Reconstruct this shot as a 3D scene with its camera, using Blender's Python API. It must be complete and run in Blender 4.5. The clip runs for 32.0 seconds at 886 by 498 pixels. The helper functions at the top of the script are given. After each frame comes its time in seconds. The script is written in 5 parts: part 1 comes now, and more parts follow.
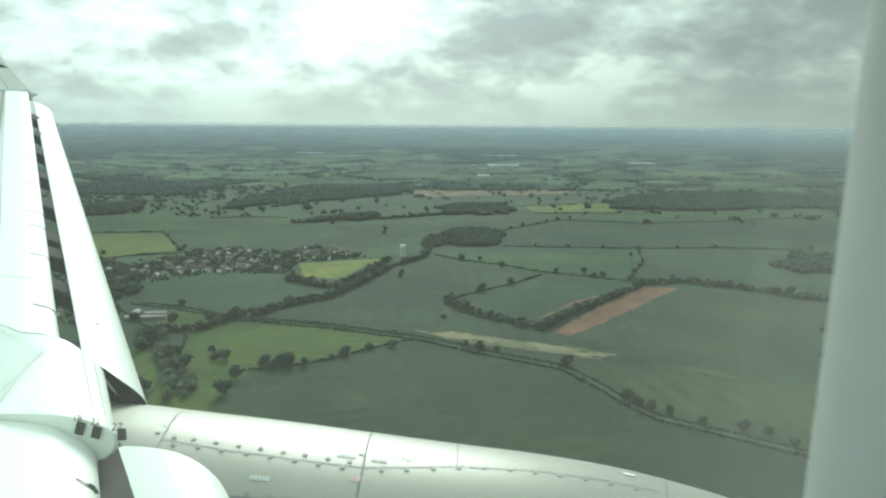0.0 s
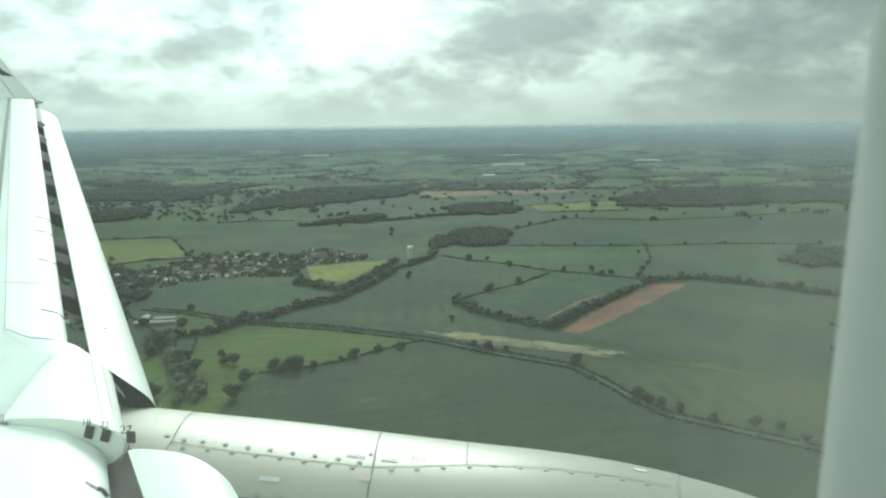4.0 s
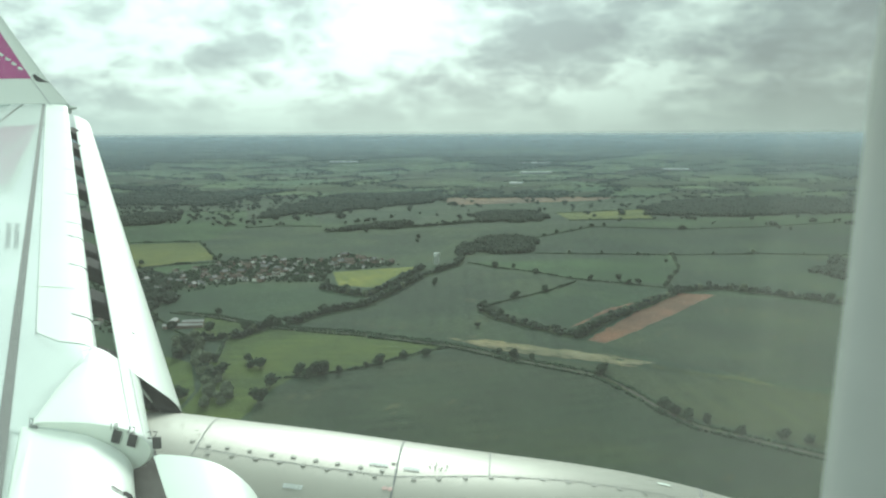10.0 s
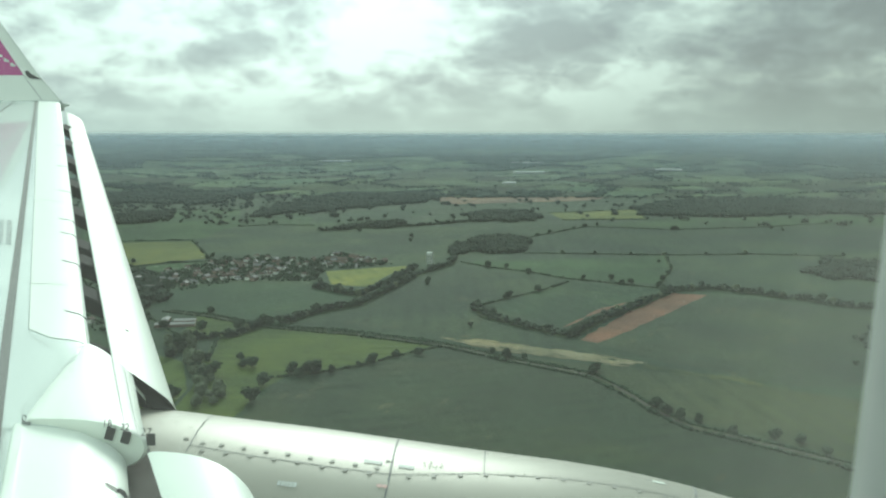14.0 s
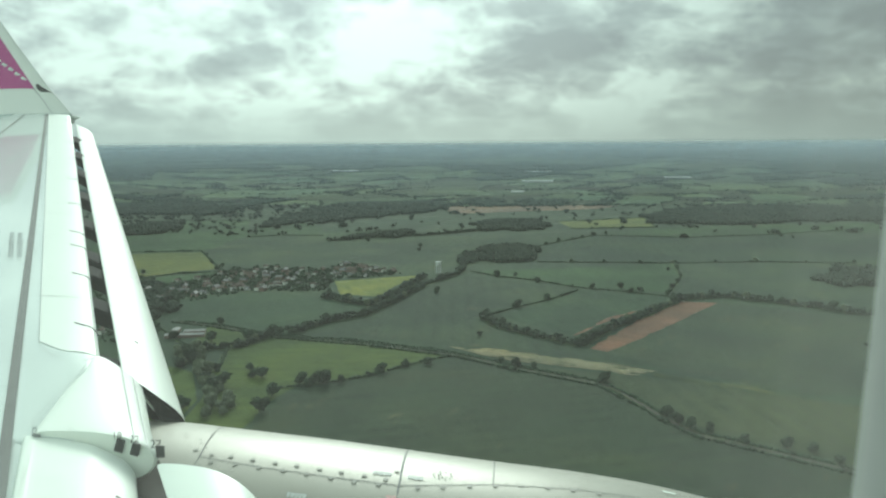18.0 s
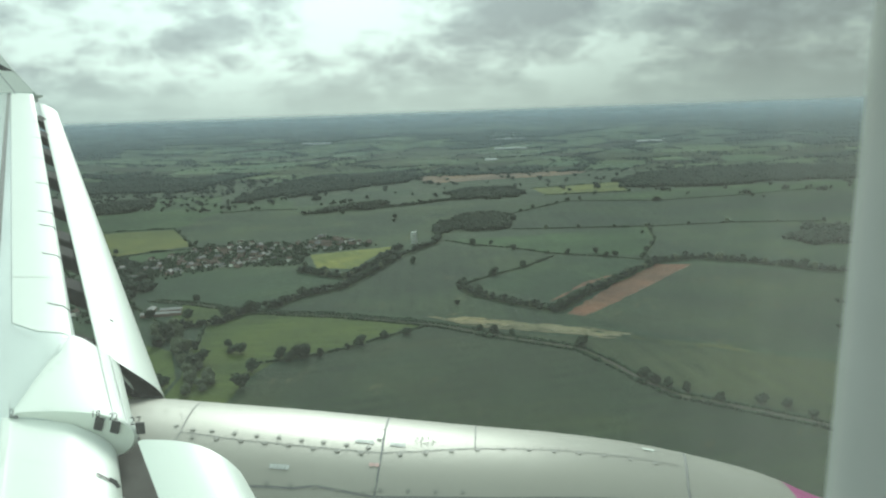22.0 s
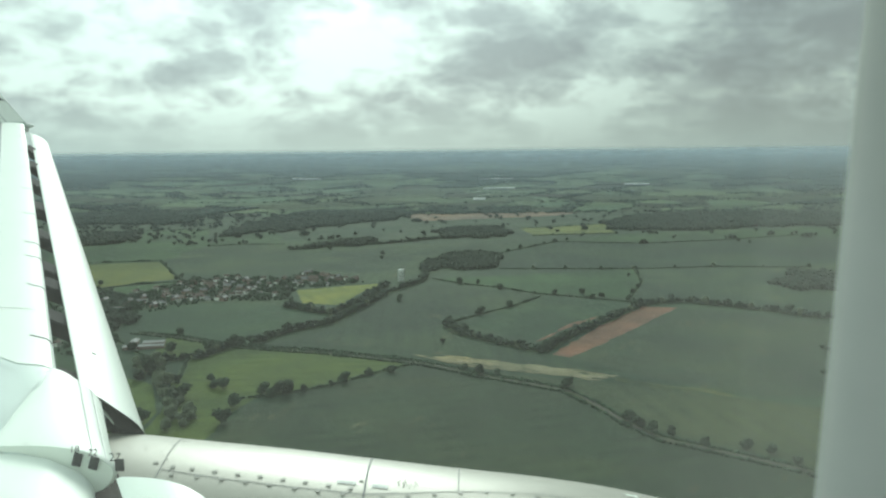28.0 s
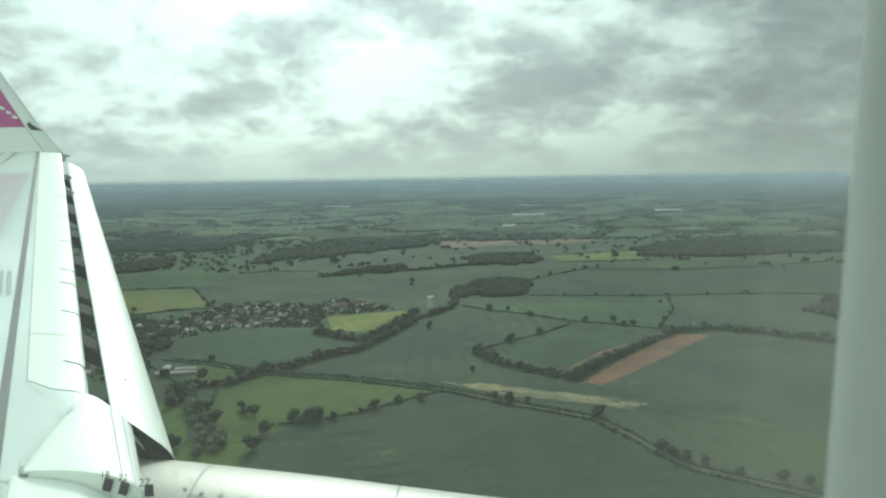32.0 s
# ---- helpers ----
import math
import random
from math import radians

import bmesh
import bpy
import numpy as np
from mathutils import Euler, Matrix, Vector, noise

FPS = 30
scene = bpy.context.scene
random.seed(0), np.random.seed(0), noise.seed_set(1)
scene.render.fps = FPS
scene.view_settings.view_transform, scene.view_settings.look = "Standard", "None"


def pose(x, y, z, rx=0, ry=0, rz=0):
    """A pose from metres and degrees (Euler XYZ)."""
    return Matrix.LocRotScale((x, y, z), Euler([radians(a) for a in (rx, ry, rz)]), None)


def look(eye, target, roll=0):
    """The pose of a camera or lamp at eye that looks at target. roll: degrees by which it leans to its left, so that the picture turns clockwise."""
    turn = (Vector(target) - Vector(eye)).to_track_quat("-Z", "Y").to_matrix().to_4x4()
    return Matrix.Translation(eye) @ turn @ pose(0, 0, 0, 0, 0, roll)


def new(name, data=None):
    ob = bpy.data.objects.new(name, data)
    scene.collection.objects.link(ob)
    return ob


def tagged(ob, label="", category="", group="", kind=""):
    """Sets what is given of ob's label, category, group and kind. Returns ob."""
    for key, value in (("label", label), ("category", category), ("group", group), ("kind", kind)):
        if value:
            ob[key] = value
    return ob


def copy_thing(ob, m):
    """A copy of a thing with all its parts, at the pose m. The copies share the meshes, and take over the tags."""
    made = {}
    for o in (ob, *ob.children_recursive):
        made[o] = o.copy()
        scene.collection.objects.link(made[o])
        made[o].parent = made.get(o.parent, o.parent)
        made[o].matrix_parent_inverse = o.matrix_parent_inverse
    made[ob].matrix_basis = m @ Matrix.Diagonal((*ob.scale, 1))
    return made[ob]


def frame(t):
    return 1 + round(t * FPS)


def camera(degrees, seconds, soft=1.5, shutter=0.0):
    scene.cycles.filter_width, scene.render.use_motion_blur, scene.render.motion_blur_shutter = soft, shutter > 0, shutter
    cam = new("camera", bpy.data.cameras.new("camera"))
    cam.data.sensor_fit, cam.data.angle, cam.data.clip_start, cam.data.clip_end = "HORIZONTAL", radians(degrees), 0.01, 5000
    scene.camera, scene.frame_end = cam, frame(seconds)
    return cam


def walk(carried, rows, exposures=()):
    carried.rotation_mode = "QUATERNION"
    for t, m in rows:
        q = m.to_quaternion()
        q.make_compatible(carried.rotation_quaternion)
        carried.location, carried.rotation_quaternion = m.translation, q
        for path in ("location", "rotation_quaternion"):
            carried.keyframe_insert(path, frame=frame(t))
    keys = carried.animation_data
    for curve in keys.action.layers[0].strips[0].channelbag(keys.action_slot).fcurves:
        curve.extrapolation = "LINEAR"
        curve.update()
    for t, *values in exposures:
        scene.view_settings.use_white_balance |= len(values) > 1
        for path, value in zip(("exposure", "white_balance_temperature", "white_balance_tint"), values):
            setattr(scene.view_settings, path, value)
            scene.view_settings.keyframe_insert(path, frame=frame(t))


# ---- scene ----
CAM_H = 236.0
cam = camera(55.0, 32.0, soft=2.2)
cam.data.dof.use_dof, cam.data.dof.focus_distance, cam.data.dof.aperture_fstop = True, 60.0, 13.0
PATH = (
    (0, -0.006, -0.004, 0.004, -8.20, 0.45, -1.96),
    (0.5, -0.007, 0.006, -0.006, -8.70, 0.27, -1.99),
    (1, -0.007, 0.010, -0.010, -8.71, 0.26, -2.02),
    (1.5, -0.004, 0.007, -0.012, -8.65, 0.25, -1.79),
    (2, -0.002, 0.014, -0.016, -8.92, -0.07, -1.67),
    (2.5, -0.000, 0.004, -0.015, -8.73, -0.38, -1.54),
    (3, -0.000, 0.004, -0.014, -8.31, -0.58, -1.44),
    (3.5, -0.001, 0.006, -0.011, -8.01, -0.69, -1.49),
    (5.5, -0.003, 0.009, -0.016, -8.97, -0.28, -1.40),
    (6, -0.006, 0.016, -0.013, -8.78, -0.21, -1.41),
    (6.5, 0.001, -0.003, -0.003, -8.60, 0.05, -1.27),
    (7, 0.007, -0.003, -0.005, -8.46, -0.15, -0.78),
    (7.5, 0.005, 0.003, -0.003, -8.47, -0.19, -0.49),
    (8, 0.003, 0.002, -0.008, -8.18, -0.16, -0.22),
    (8.5, 0.006, -0.002, -0.006, -8.10, -0.11, -0.02),
    (9, 0.009, -0.001, -0.002, -7.97, -0.06, 0.15),
    (9.5, 0.007, 0.002, -0.004, -7.87, -0.19, 0.31),
    (10, 0.006, -0.001, 0.007, -7.68, -0.24, 0.31),
    (10.5, 0.003, 0.004, -0.005, -7.74, -0.18, 0.39),
    (11, -0.001, 0.012, -0.011, -8.63, -0.21, 0.50),
    (11.5, 0.000, 0.011, -0.013, -8.82, -0.16, 0.46),
    (12, 0.001, 0.004, -0.011, -8.40, 0.05, 0.24),
    (12.5, 0.000, -0.000, -0.004, -7.82, 0.23, 0.08),
    (13, -0.001, -0.002, -0.006, -7.79, 0.36, -0.01),
    (13.5, -0.002, -0.001, -0.002, -7.73, 0.26, -0.05),
    (14, -0.006, 0.005, -0.004, -7.72, 0.02, -0.16),
    (14.5, -0.004, -0.000, -0.009, -7.75, -0.10, -0.24),
    (16.5, -0.003, 0.001, -0.003, -7.62, -0.50, 0.11),
    (17, -0.001, -0.001, -0.013, -8.08, -0.45, 0.31),
    (17.5, -0.001, 0.000, -0.013, -7.83, -0.46, 0.27),
    (18, -0.002, 0.003, 0.002, -7.09, -0.39, 0.43),
    (18.5, -0.007, -0.004, -0.011, -6.70, -0.86, 1.37),
    (19, -0.011, -0.005, -0.008, -7.51, -0.80, 1.08),
    (19.5, -0.009, 0.002, -0.012, -7.99, -0.68, 0.59),
    (20, -0.007, 0.009, -0.004, -7.95, -1.05, -0.05),
    (20.5, -0.006, 0.007, -0.008, -7.72, -1.48, -0.21),
    (21, -0.007, 0.013, -0.021, -8.53, -1.92, -0.63),
    (21.5, 0.005, 0.005, -0.008, -8.99, -2.33, -0.97),
    (22, -0.002, 0.008, -0.013, -9.15, -1.97, -1.20),
    (22.5, -0.001, 0.004, -0.022, -9.33, -1.78, -1.32),
    (23, -0.003, 0.010, -0.025, -8.99, -1.48, -1.58),
    (23.5, -0.002, 0.002, -0.017, -8.54, -1.21, -1.82),
    (24, -0.004, 0.003, -0.015, -8.78, -1.10, -2.13),
    (24.5, -0.005, 0.005, -0.012, -9.33, -1.15, -2.35),
    (25, -0.007, 0.016, -0.006, -9.73, -0.82, -2.55),
    (25.5, -0.007, 0.003, -0.014, -9.31, -0.51, -2.74),
    (27.5, -0.001, -0.000, -0.006, -7.62, -0.55, -2.16),
    (28, -0.004, 0.003, -0.001, -6.60, -0.58, -2.12),
    (28.5, -0.001, -0.007, -0.006, -6.40, -0.66, -2.03),
    (29, -0.000, -0.005, 0.008, -6.53, -0.60, -1.43),
    (29.5, -0.004, -0.001, -0.013, -6.14, -0.78, -0.68),
    (30, -0.010, 0.004, -0.016, -5.95, -0.58, -0.47),
    (30.5, -0.010, 0.010, -0.025, -5.77, 0.29, -1.11),
    (31, -0.015, 0.005, -0.022, -5.46, 0.44, -1.65),
    (31.5, -0.010, 0.004, -0.017, -4.82, -0.58, -1.00),
    (32, 0.005, -0.003, -0.003, -4.77, -0.87, -0.14),
)
walk(cam, [(t, pose(x, y, CAM_H + z, 90 + pitch, 0, yaw) @ pose(0, 0, 0, 0, 0, roll))
           for t, x, y, z, pitch, roll, yaw in PATH],
     exposures=((0, 0.28, 6500, 10), (8, 0.26, 6500, 10), (13, 0.17, 6500, 10), (18, 0.03, 6500, 11), (25, 0.03, 6500, 13), (28, 0.07, 6500, 13), (32, 0.07, 6500, 11)))

# ---- sky, sun ----
SUN_EL, SUN_AZ = 28.0, -1.0      # degrees; azimuth from +y towards +x
sun_dir = Vector((math.sin(radians(SUN_AZ)) * math.cos(radians(SUN_EL)),
                  math.cos(radians(SUN_AZ)) * math.cos(radians(SUN_EL)), math.sin(radians(SUN_EL))))
sun = new("sun", bpy.data.lights.new("sun", "SUN"))
sun.data.energy, sun.data.angle, sun.data.color = 2.85, radians(20), (0.95, 1.0, 0.92)
sun.matrix_world = look(sun_dir * 400, (0, 0, 0))


def wire(nt, kind, **sockets):
    """A node of that kind; sockets by name or, as i0, i1, by number."""
    n = nt.nodes.new(kind)
    for key, value in sockets.items():
        s = n.inputs[int(key[1:])] if key[0] == "i" and key[1:].isdigit() else n.inputs[key.replace("_", " ")]
        if isinstance(value, bpy.types.NodeSocket):
            nt.links.new(value, s)
        else:
            s.default_value = value
    return n


def math_node(nt, op, a, b=0.0, clamp=False):
    n = wire(nt, "ShaderNodeMath", i0=a, i1=b)
    n.operation, n.use_clamp = op, clamp
    return n.outputs[0]


def ramp(nt, fac, *stops):
    n = wire(nt, "ShaderNodeValToRGB", i0=fac)
    e = n.color_ramp.elements
    while len(e) < len(stops):
        e.new(0.5)
    for el, (pos, col) in zip(e, stops):
        el.position = pos
        el.color = (*col, 1) if len(col) == 3 else col
    return n.outputs[0]


def mix(nt, fac, a, b, blend="MIX"):
    n = nt.nodes.new("ShaderNodeMix")
    n.data_type, n.blend_type = "RGBA", blend
    for s, v in ((n.inputs[0], fac), (n.inputs[6], a), (n.inputs[7], b)):
        if isinstance(v, bpy.types.NodeSocket):
            nt.links.new(v, s)
        else:
            s.default_value = (*v, 1) if isinstance(v, tuple) and len(v) == 3 else v
    return n.outputs[2]


world = bpy.data.worlds.new("overcast")
scene.world = world
world.use_nodes = True
wn = world.node_tree
wn.nodes.clear()
coord = wn.nodes.new("ShaderNodeTexCoord").outputs["Generated"]
sep = wire(wn, "ShaderNodeSeparateXYZ", i0=coord)
zc = math_node(wn, "MAXIMUM", sep.outputs[2], 0.0)
zz = math_node(wn, "ADD", zc, 0.42)
flat = wire(wn, "ShaderNodeCombineXYZ", i0=math_node(wn, "DIVIDE", sep.outputs[0], zz),
            i1=math_node(wn, "DIVIDE", sep.outputs[1], zz), i2=0.0).outputs[0]


def cloud_height(shift):
    """Thickness of the broken cloud sheet; shift slides the sheet towards the eye."""
    moved = wire(wn, "ShaderNodeVectorMath", i0=flat, i1=shift).outputs[0]
    warp = wire(wn, "ShaderNodeTexNoise", Vector=moved, Scale=7.0, Detail=4.0)
    bent = wire(wn, "ShaderNodeVectorMath", i0=moved, i1=mix(wn, 1.0, warp.outputs[1], (0.075, 0.075, 0.0), "MULTIPLY")).outputs[0]
    banks = wire(wn, "ShaderNodeTexNoise", Vector=bent, Scale=3.0, Detail=9.0, Roughness=0.58).outputs[0]
    puff = wire(wn, "ShaderNodeTexVoronoi", Vector=bent, Scale=9.0, Detail=4.0, Roughness=0.6)
    puff.feature, puff.normalize = "SMOOTH_F1", True
    puff.inputs["Smoothness"].default_value = 0.35
    return math_node(wn, "SUBTRACT", banks, math_node(wn, "MULTIPLY", puff.outputs[0], 0.56))


dens = cloud_height((0.0, 0.0, 0.0))
above = cloud_height((0.01, -0.05, 0.0))
crest = math_node(wn, "SUBTRACT", above, dens)       # under nought along the bright upper rims
side_bank = math_node(wn, "MULTIPLY", math_node(wn, "ADD", sep.outputs[0], 0.02), 0.12)     # a heavier bank on one side
depth = math_node(wn, "ADD", math_node(wn, "ADD", dens, side_bank), math_node(wn, "MULTIPLY", crest, 1.0))
large = wire(wn, "ShaderNodeTexNoise", Vector=flat, Scale=1.5, Detail=2.0).outputs[0]
depth = math_node(wn, "ADD", math_node(wn, "MULTIPLY", depth, 1.15), math_node(wn, "MULTIPLY", math_node(wn, "SUBTRACT", large, 0.66), 0.30))
cloud = ramp(wn, depth, (0.22, (1.06, 1.31, 1.23)), (0.29, (0.87, 1.07, 1.02)), (0.35, (0.70, 0.865, 0.845)), (0.42, (0.56, 0.69, 0.695)), (0.52, (0.45, 0.55, 0.57)))
glow = wire(wn, "ShaderNodeVectorMath", i0=coord, i1=tuple(sun_dir))
glow.operation = "DOT_PRODUCT"
halo = math_node(wn, "POWER", math_node(wn, "MAXIMUM", glow.outputs["Value"], 0.0), 14.0)
zenith = wire(wn, "ShaderNodeMapRange", i0=zc, i1=0.22, i2=0.7, i3=0.0, i4=0.34).outputs[0]      # an overcast sky is brightest overhead
lit_side = math_node(wn, "SUBTRACT", 1.0, math_node(wn, "MULTIPLY", sep.outputs[0], 0.72))      # the cloud is thinner on one side
bright = math_node(wn, "MULTIPLY", math_node(wn, "ADD", math_node(wn, "ADD", zenith, 0.51), math_node(wn, "MULTIPLY", halo, 1.05)), lit_side)
lit = wire(wn, "ShaderNodeVectorMath", i0=cloud)
lit.operation = "SCALE"
wn.links.new(bright, lit.inputs["Scale"])
low = ramp(wn, zc, (0.0, (0.92, 0.92, 0.92)), (0.025, (0.55, 0.55, 0.55)), (0.06, (0, 0, 0)))
veil_low = wire(wn, "ShaderNodeVectorMath", i0=(0.51, 0.685, 0.67))
veil_low.operation = "SCALE"
left_bright = math_node(wn, "SUBTRACT", 0.66, math_node(wn, "MULTIPLY", sep.outputs[0], 0.42))
wn.links.new(math_node(wn, "ADD", left_bright, math_node(wn, "MULTIPLY", halo, 1.2)), veil_low.inputs["Scale"])
sky_cloud = mix(wn, low, lit.outputs[0], veil_low.outputs[0])
nishita = wn.nodes.new("ShaderNodeTexSky")
nishita.sky_type, nishita.sun_disc = "NISHITA", False
nishita.sun_elevation, nishita.sun_rotation = radians(SUN_EL), radians(SUN_AZ)
blue = wire(wn, "ShaderNodeVectorMath", i0=nishita.outputs[0])
blue.operation = "SCALE"
blue.inputs["Scale"].default_value = 0.08
total = mix(wn, 0.95, blue.outputs[0], sky_cloud)
bg = wire(wn, "ShaderNodeBackground", i0=total, i1=1.0)
wn.links.new(bg.outputs[0], wn.nodes.new("ShaderNodeOutputWorld").inputs[0])


# ---- materials ----
def material(name, colour, rough=0.6, metal=0.0, second=None, scale=1.0, detail=4.0, bump=0.0, bump_scale=20.0,
             vary=0.0, per="", coat=0.0, stretch=(1, 1, 1), spots=None, contrast=(0.35, 0.65), grain=0.3):
    """Two colours mixed by noise at a real-world size, with a finer grain, bump and variation by object or island."""
    m = bpy.data.materials.new(name)
    m.use_nodes = True
    nt = m.node_tree
    b = nt.nodes["Principled BSDF"]
    b.inputs["Roughness"].default_value, b.inputs["Metallic"].default_value = rough, metal
    b.inputs["Coat Weight"].default_value = coat
    b.inputs["Specular IOR Level"].default_value = 0.5 if rough < 0.75 else 0.06
    pos = nt.nodes.new("ShaderNodeTexCoord").outputs["Object"]
    mp = wire(nt, "ShaderNodeMapping", i0=pos)
    mp.inputs["Scale"].default_value = stretch
    pos = mp.outputs[0]
    second = second or tuple(c * 0.86 for c in colour)
    n1 = wire(nt, "ShaderNodeTexNoise", Vector=pos, Scale=scale, Detail=detail, Roughness=0.6).outputs[0]
    fac = ramp(nt, n1, (contrast[0], (0, 0, 0)), (contrast[1], (1, 1, 1)))
    col = mix(nt, fac, tuple(colour), tuple(second))
    n2 = wire(nt, "ShaderNodeTexNoise", Vector=pos, Scale=scale * 9, Detail=3.0).outputs[0]
    col = mix(nt, grain, col, ramp(nt, n2, (0.3, (0.55, 0.55, 0.55)), (0.7, (1.45, 1.45, 1.45))), "MULTIPLY")
    if spots:
        n3 = wire(nt, "ShaderNodeTexNoise", Vector=pos, Scale=spots[1], Detail=5.0).outputs[0]
        col = mix(nt, ramp(nt, n3, (spots[2], (0, 0, 0)), (spots[2] + 0.08, (1, 1, 1))), col, tuple(spots[0]))
    if vary:
        if per == "island":
            r = nt.nodes.new("ShaderNodeNewGeometry").outputs["Random Per Island"]
        else:
            r = nt.nodes.new("ShaderNodeObjectInfo").outputs["Random"]
        lo, hi = 1 - vary, 1 + vary
        col = mix(nt, 1.0, col, ramp(nt, r, (0, (lo, lo, lo * 0.96)), (0.5, (1, 1.02, 0.94)), (1, (hi, hi * 0.98, hi))), "MULTIPLY")
    nt.links.new(col, b.inputs["Base Color"])
    if bump:
        n4 = wire(nt, "ShaderNodeTexNoise", Vector=pos, Scale=bump_scale, Detail=4.0).outputs[0]
        bp = wire(nt, "ShaderNodeBump", Height=n4, Strength=bump)
        nt.links.new(bp.outputs[0], b.inputs["Normal"])
    return m


WHITE = material("white_wing_paint", (0.80, 0.85, 0.79), 0.5, second=(0.78, 0.83, 0.775), scale=0.5, coat=0.05, bump=0.02, bump_scale=9, grain=0.05)
GREY_PAINT = material("pale_grey_wing_paint", (0.62, 0.69, 0.66), 0.4, second=(0.595, 0.665, 0.635), scale=1.0, coat=0.8, grain=0.05)
CREAM = material("cream_white_winglet_paint", (0.80, 0.83, 0.76), 0.35, second=(0.77, 0.80, 0.74), scale=0.6, coat=0.4, grain=0.04)
SILVER = material("satin_silver_cowl_paint", (0.335, 0.325, 0.285), 0.40, 0.10, second=(0.315, 0.305, 0.265), scale=1.6, bump=0.012, bump_scale=4, grain=0.04)
SILVER.node_tree.nodes["Principled BSDF"].inputs["Specular IOR Level"].default_value = 0.2
STEEL = material("bare_lip_metal", (0.7, 0.7, 0.7), 0.18, 0.95, second=(0.6, 0.6, 0.6), scale=3, grain=0.04)
MAGENTA = material("magenta_paint", (0.46, 0.02, 0.22), 0.35, second=(0.40, 0.018, 0.2), scale=2, coat=0.2, grain=0.04)
DARK = material("dark_matt_and_shade", (0.02, 0.021, 0.022), 0.8, second=(0.035, 0.035, 0.035), scale=6)
GAP_FILL = material("grey_brown_gap_fill", (0.085, 0.08, 0.075), 0.8, second=(0.06, 0.056, 0.052), scale=4)
SEAM = material("dark_seam_sealant", (0.17, 0.175, 0.17), 0.7, scale=8)
PALE_SEAM = material("pale_seam_filler", (0.50, 0.53, 0.52), 0.6, scale=5, grain=0.05)
SEAL = material("grey_seal_strip", (0.26, 0.28, 0.28), 0.65, second=(0.22, 0.24, 0.24), scale=5, grain=0.04)
FASTENER = material("worn_fastener_metal", (0.26, 0.255, 0.23), 0.5, scale=30)
MARK = material("black_marking_paint", (0.03, 0.03, 0.032), 0.6, scale=20)
RED_MARK = material("faded_red_marking", (0.6, 0.36, 0.34), 0.6, scale=20)
FASTENER.node_tree.nodes["Principled BSDF"].inputs["Specular IOR Level"].default_value = 0.22
CABIN = material("grey_cabin_plastic", (0.43, 0.435, 0.41), 0.7, second=(0.41, 0.415, 0.39), scale=6, bump=0.05, bump_scale=300, grain=0.04)

CROPS = {
    "crop_dark": ((0.025, 0.045, 0.025), (0.022, 0.038, 0.022), None),
    "crop": ((0.024, 0.048, 0.026), (0.020, 0.041, 0.024), None),
    "crop_blue": ((0.020, 0.047, 0.025), (0.015, 0.038, 0.021), None),
    "crop_teal": ((0.017, 0.040, 0.025), (0.015, 0.034, 0.022), None),
    "meadow": ((0.050, 0.080, 0.017), (0.037, 0.064, 0.016), None),
    "meadow_dark": ((0.025, 0.042, 0.020), (0.029, 0.046, 0.022), None),
    "pasture": ((0.025, 0.062, 0.025), (0.020, 0.050, 0.022), None),
    "yellow": ((0.112, 0.130, 0.027), (0.086, 0.110, 0.025), None),
    "yellow_dull": ((0.086, 0.102, 0.026), (0.066, 0.086, 0.024), None),
    "soil": ((0.152, 0.075, 0.053), (0.113, 0.062, 0.043), None),
    "bare": ((0.152, 0.107, 0.076), (0.121, 0.090, 0.063), None),
    "straw": ((0.205, 0.180, 0.118), (0.135, 0.128, 0.075), None),
    "straw_green": ((0.067, 0.086, 0.038), (0.040, 0.066, 0.025), None),
}


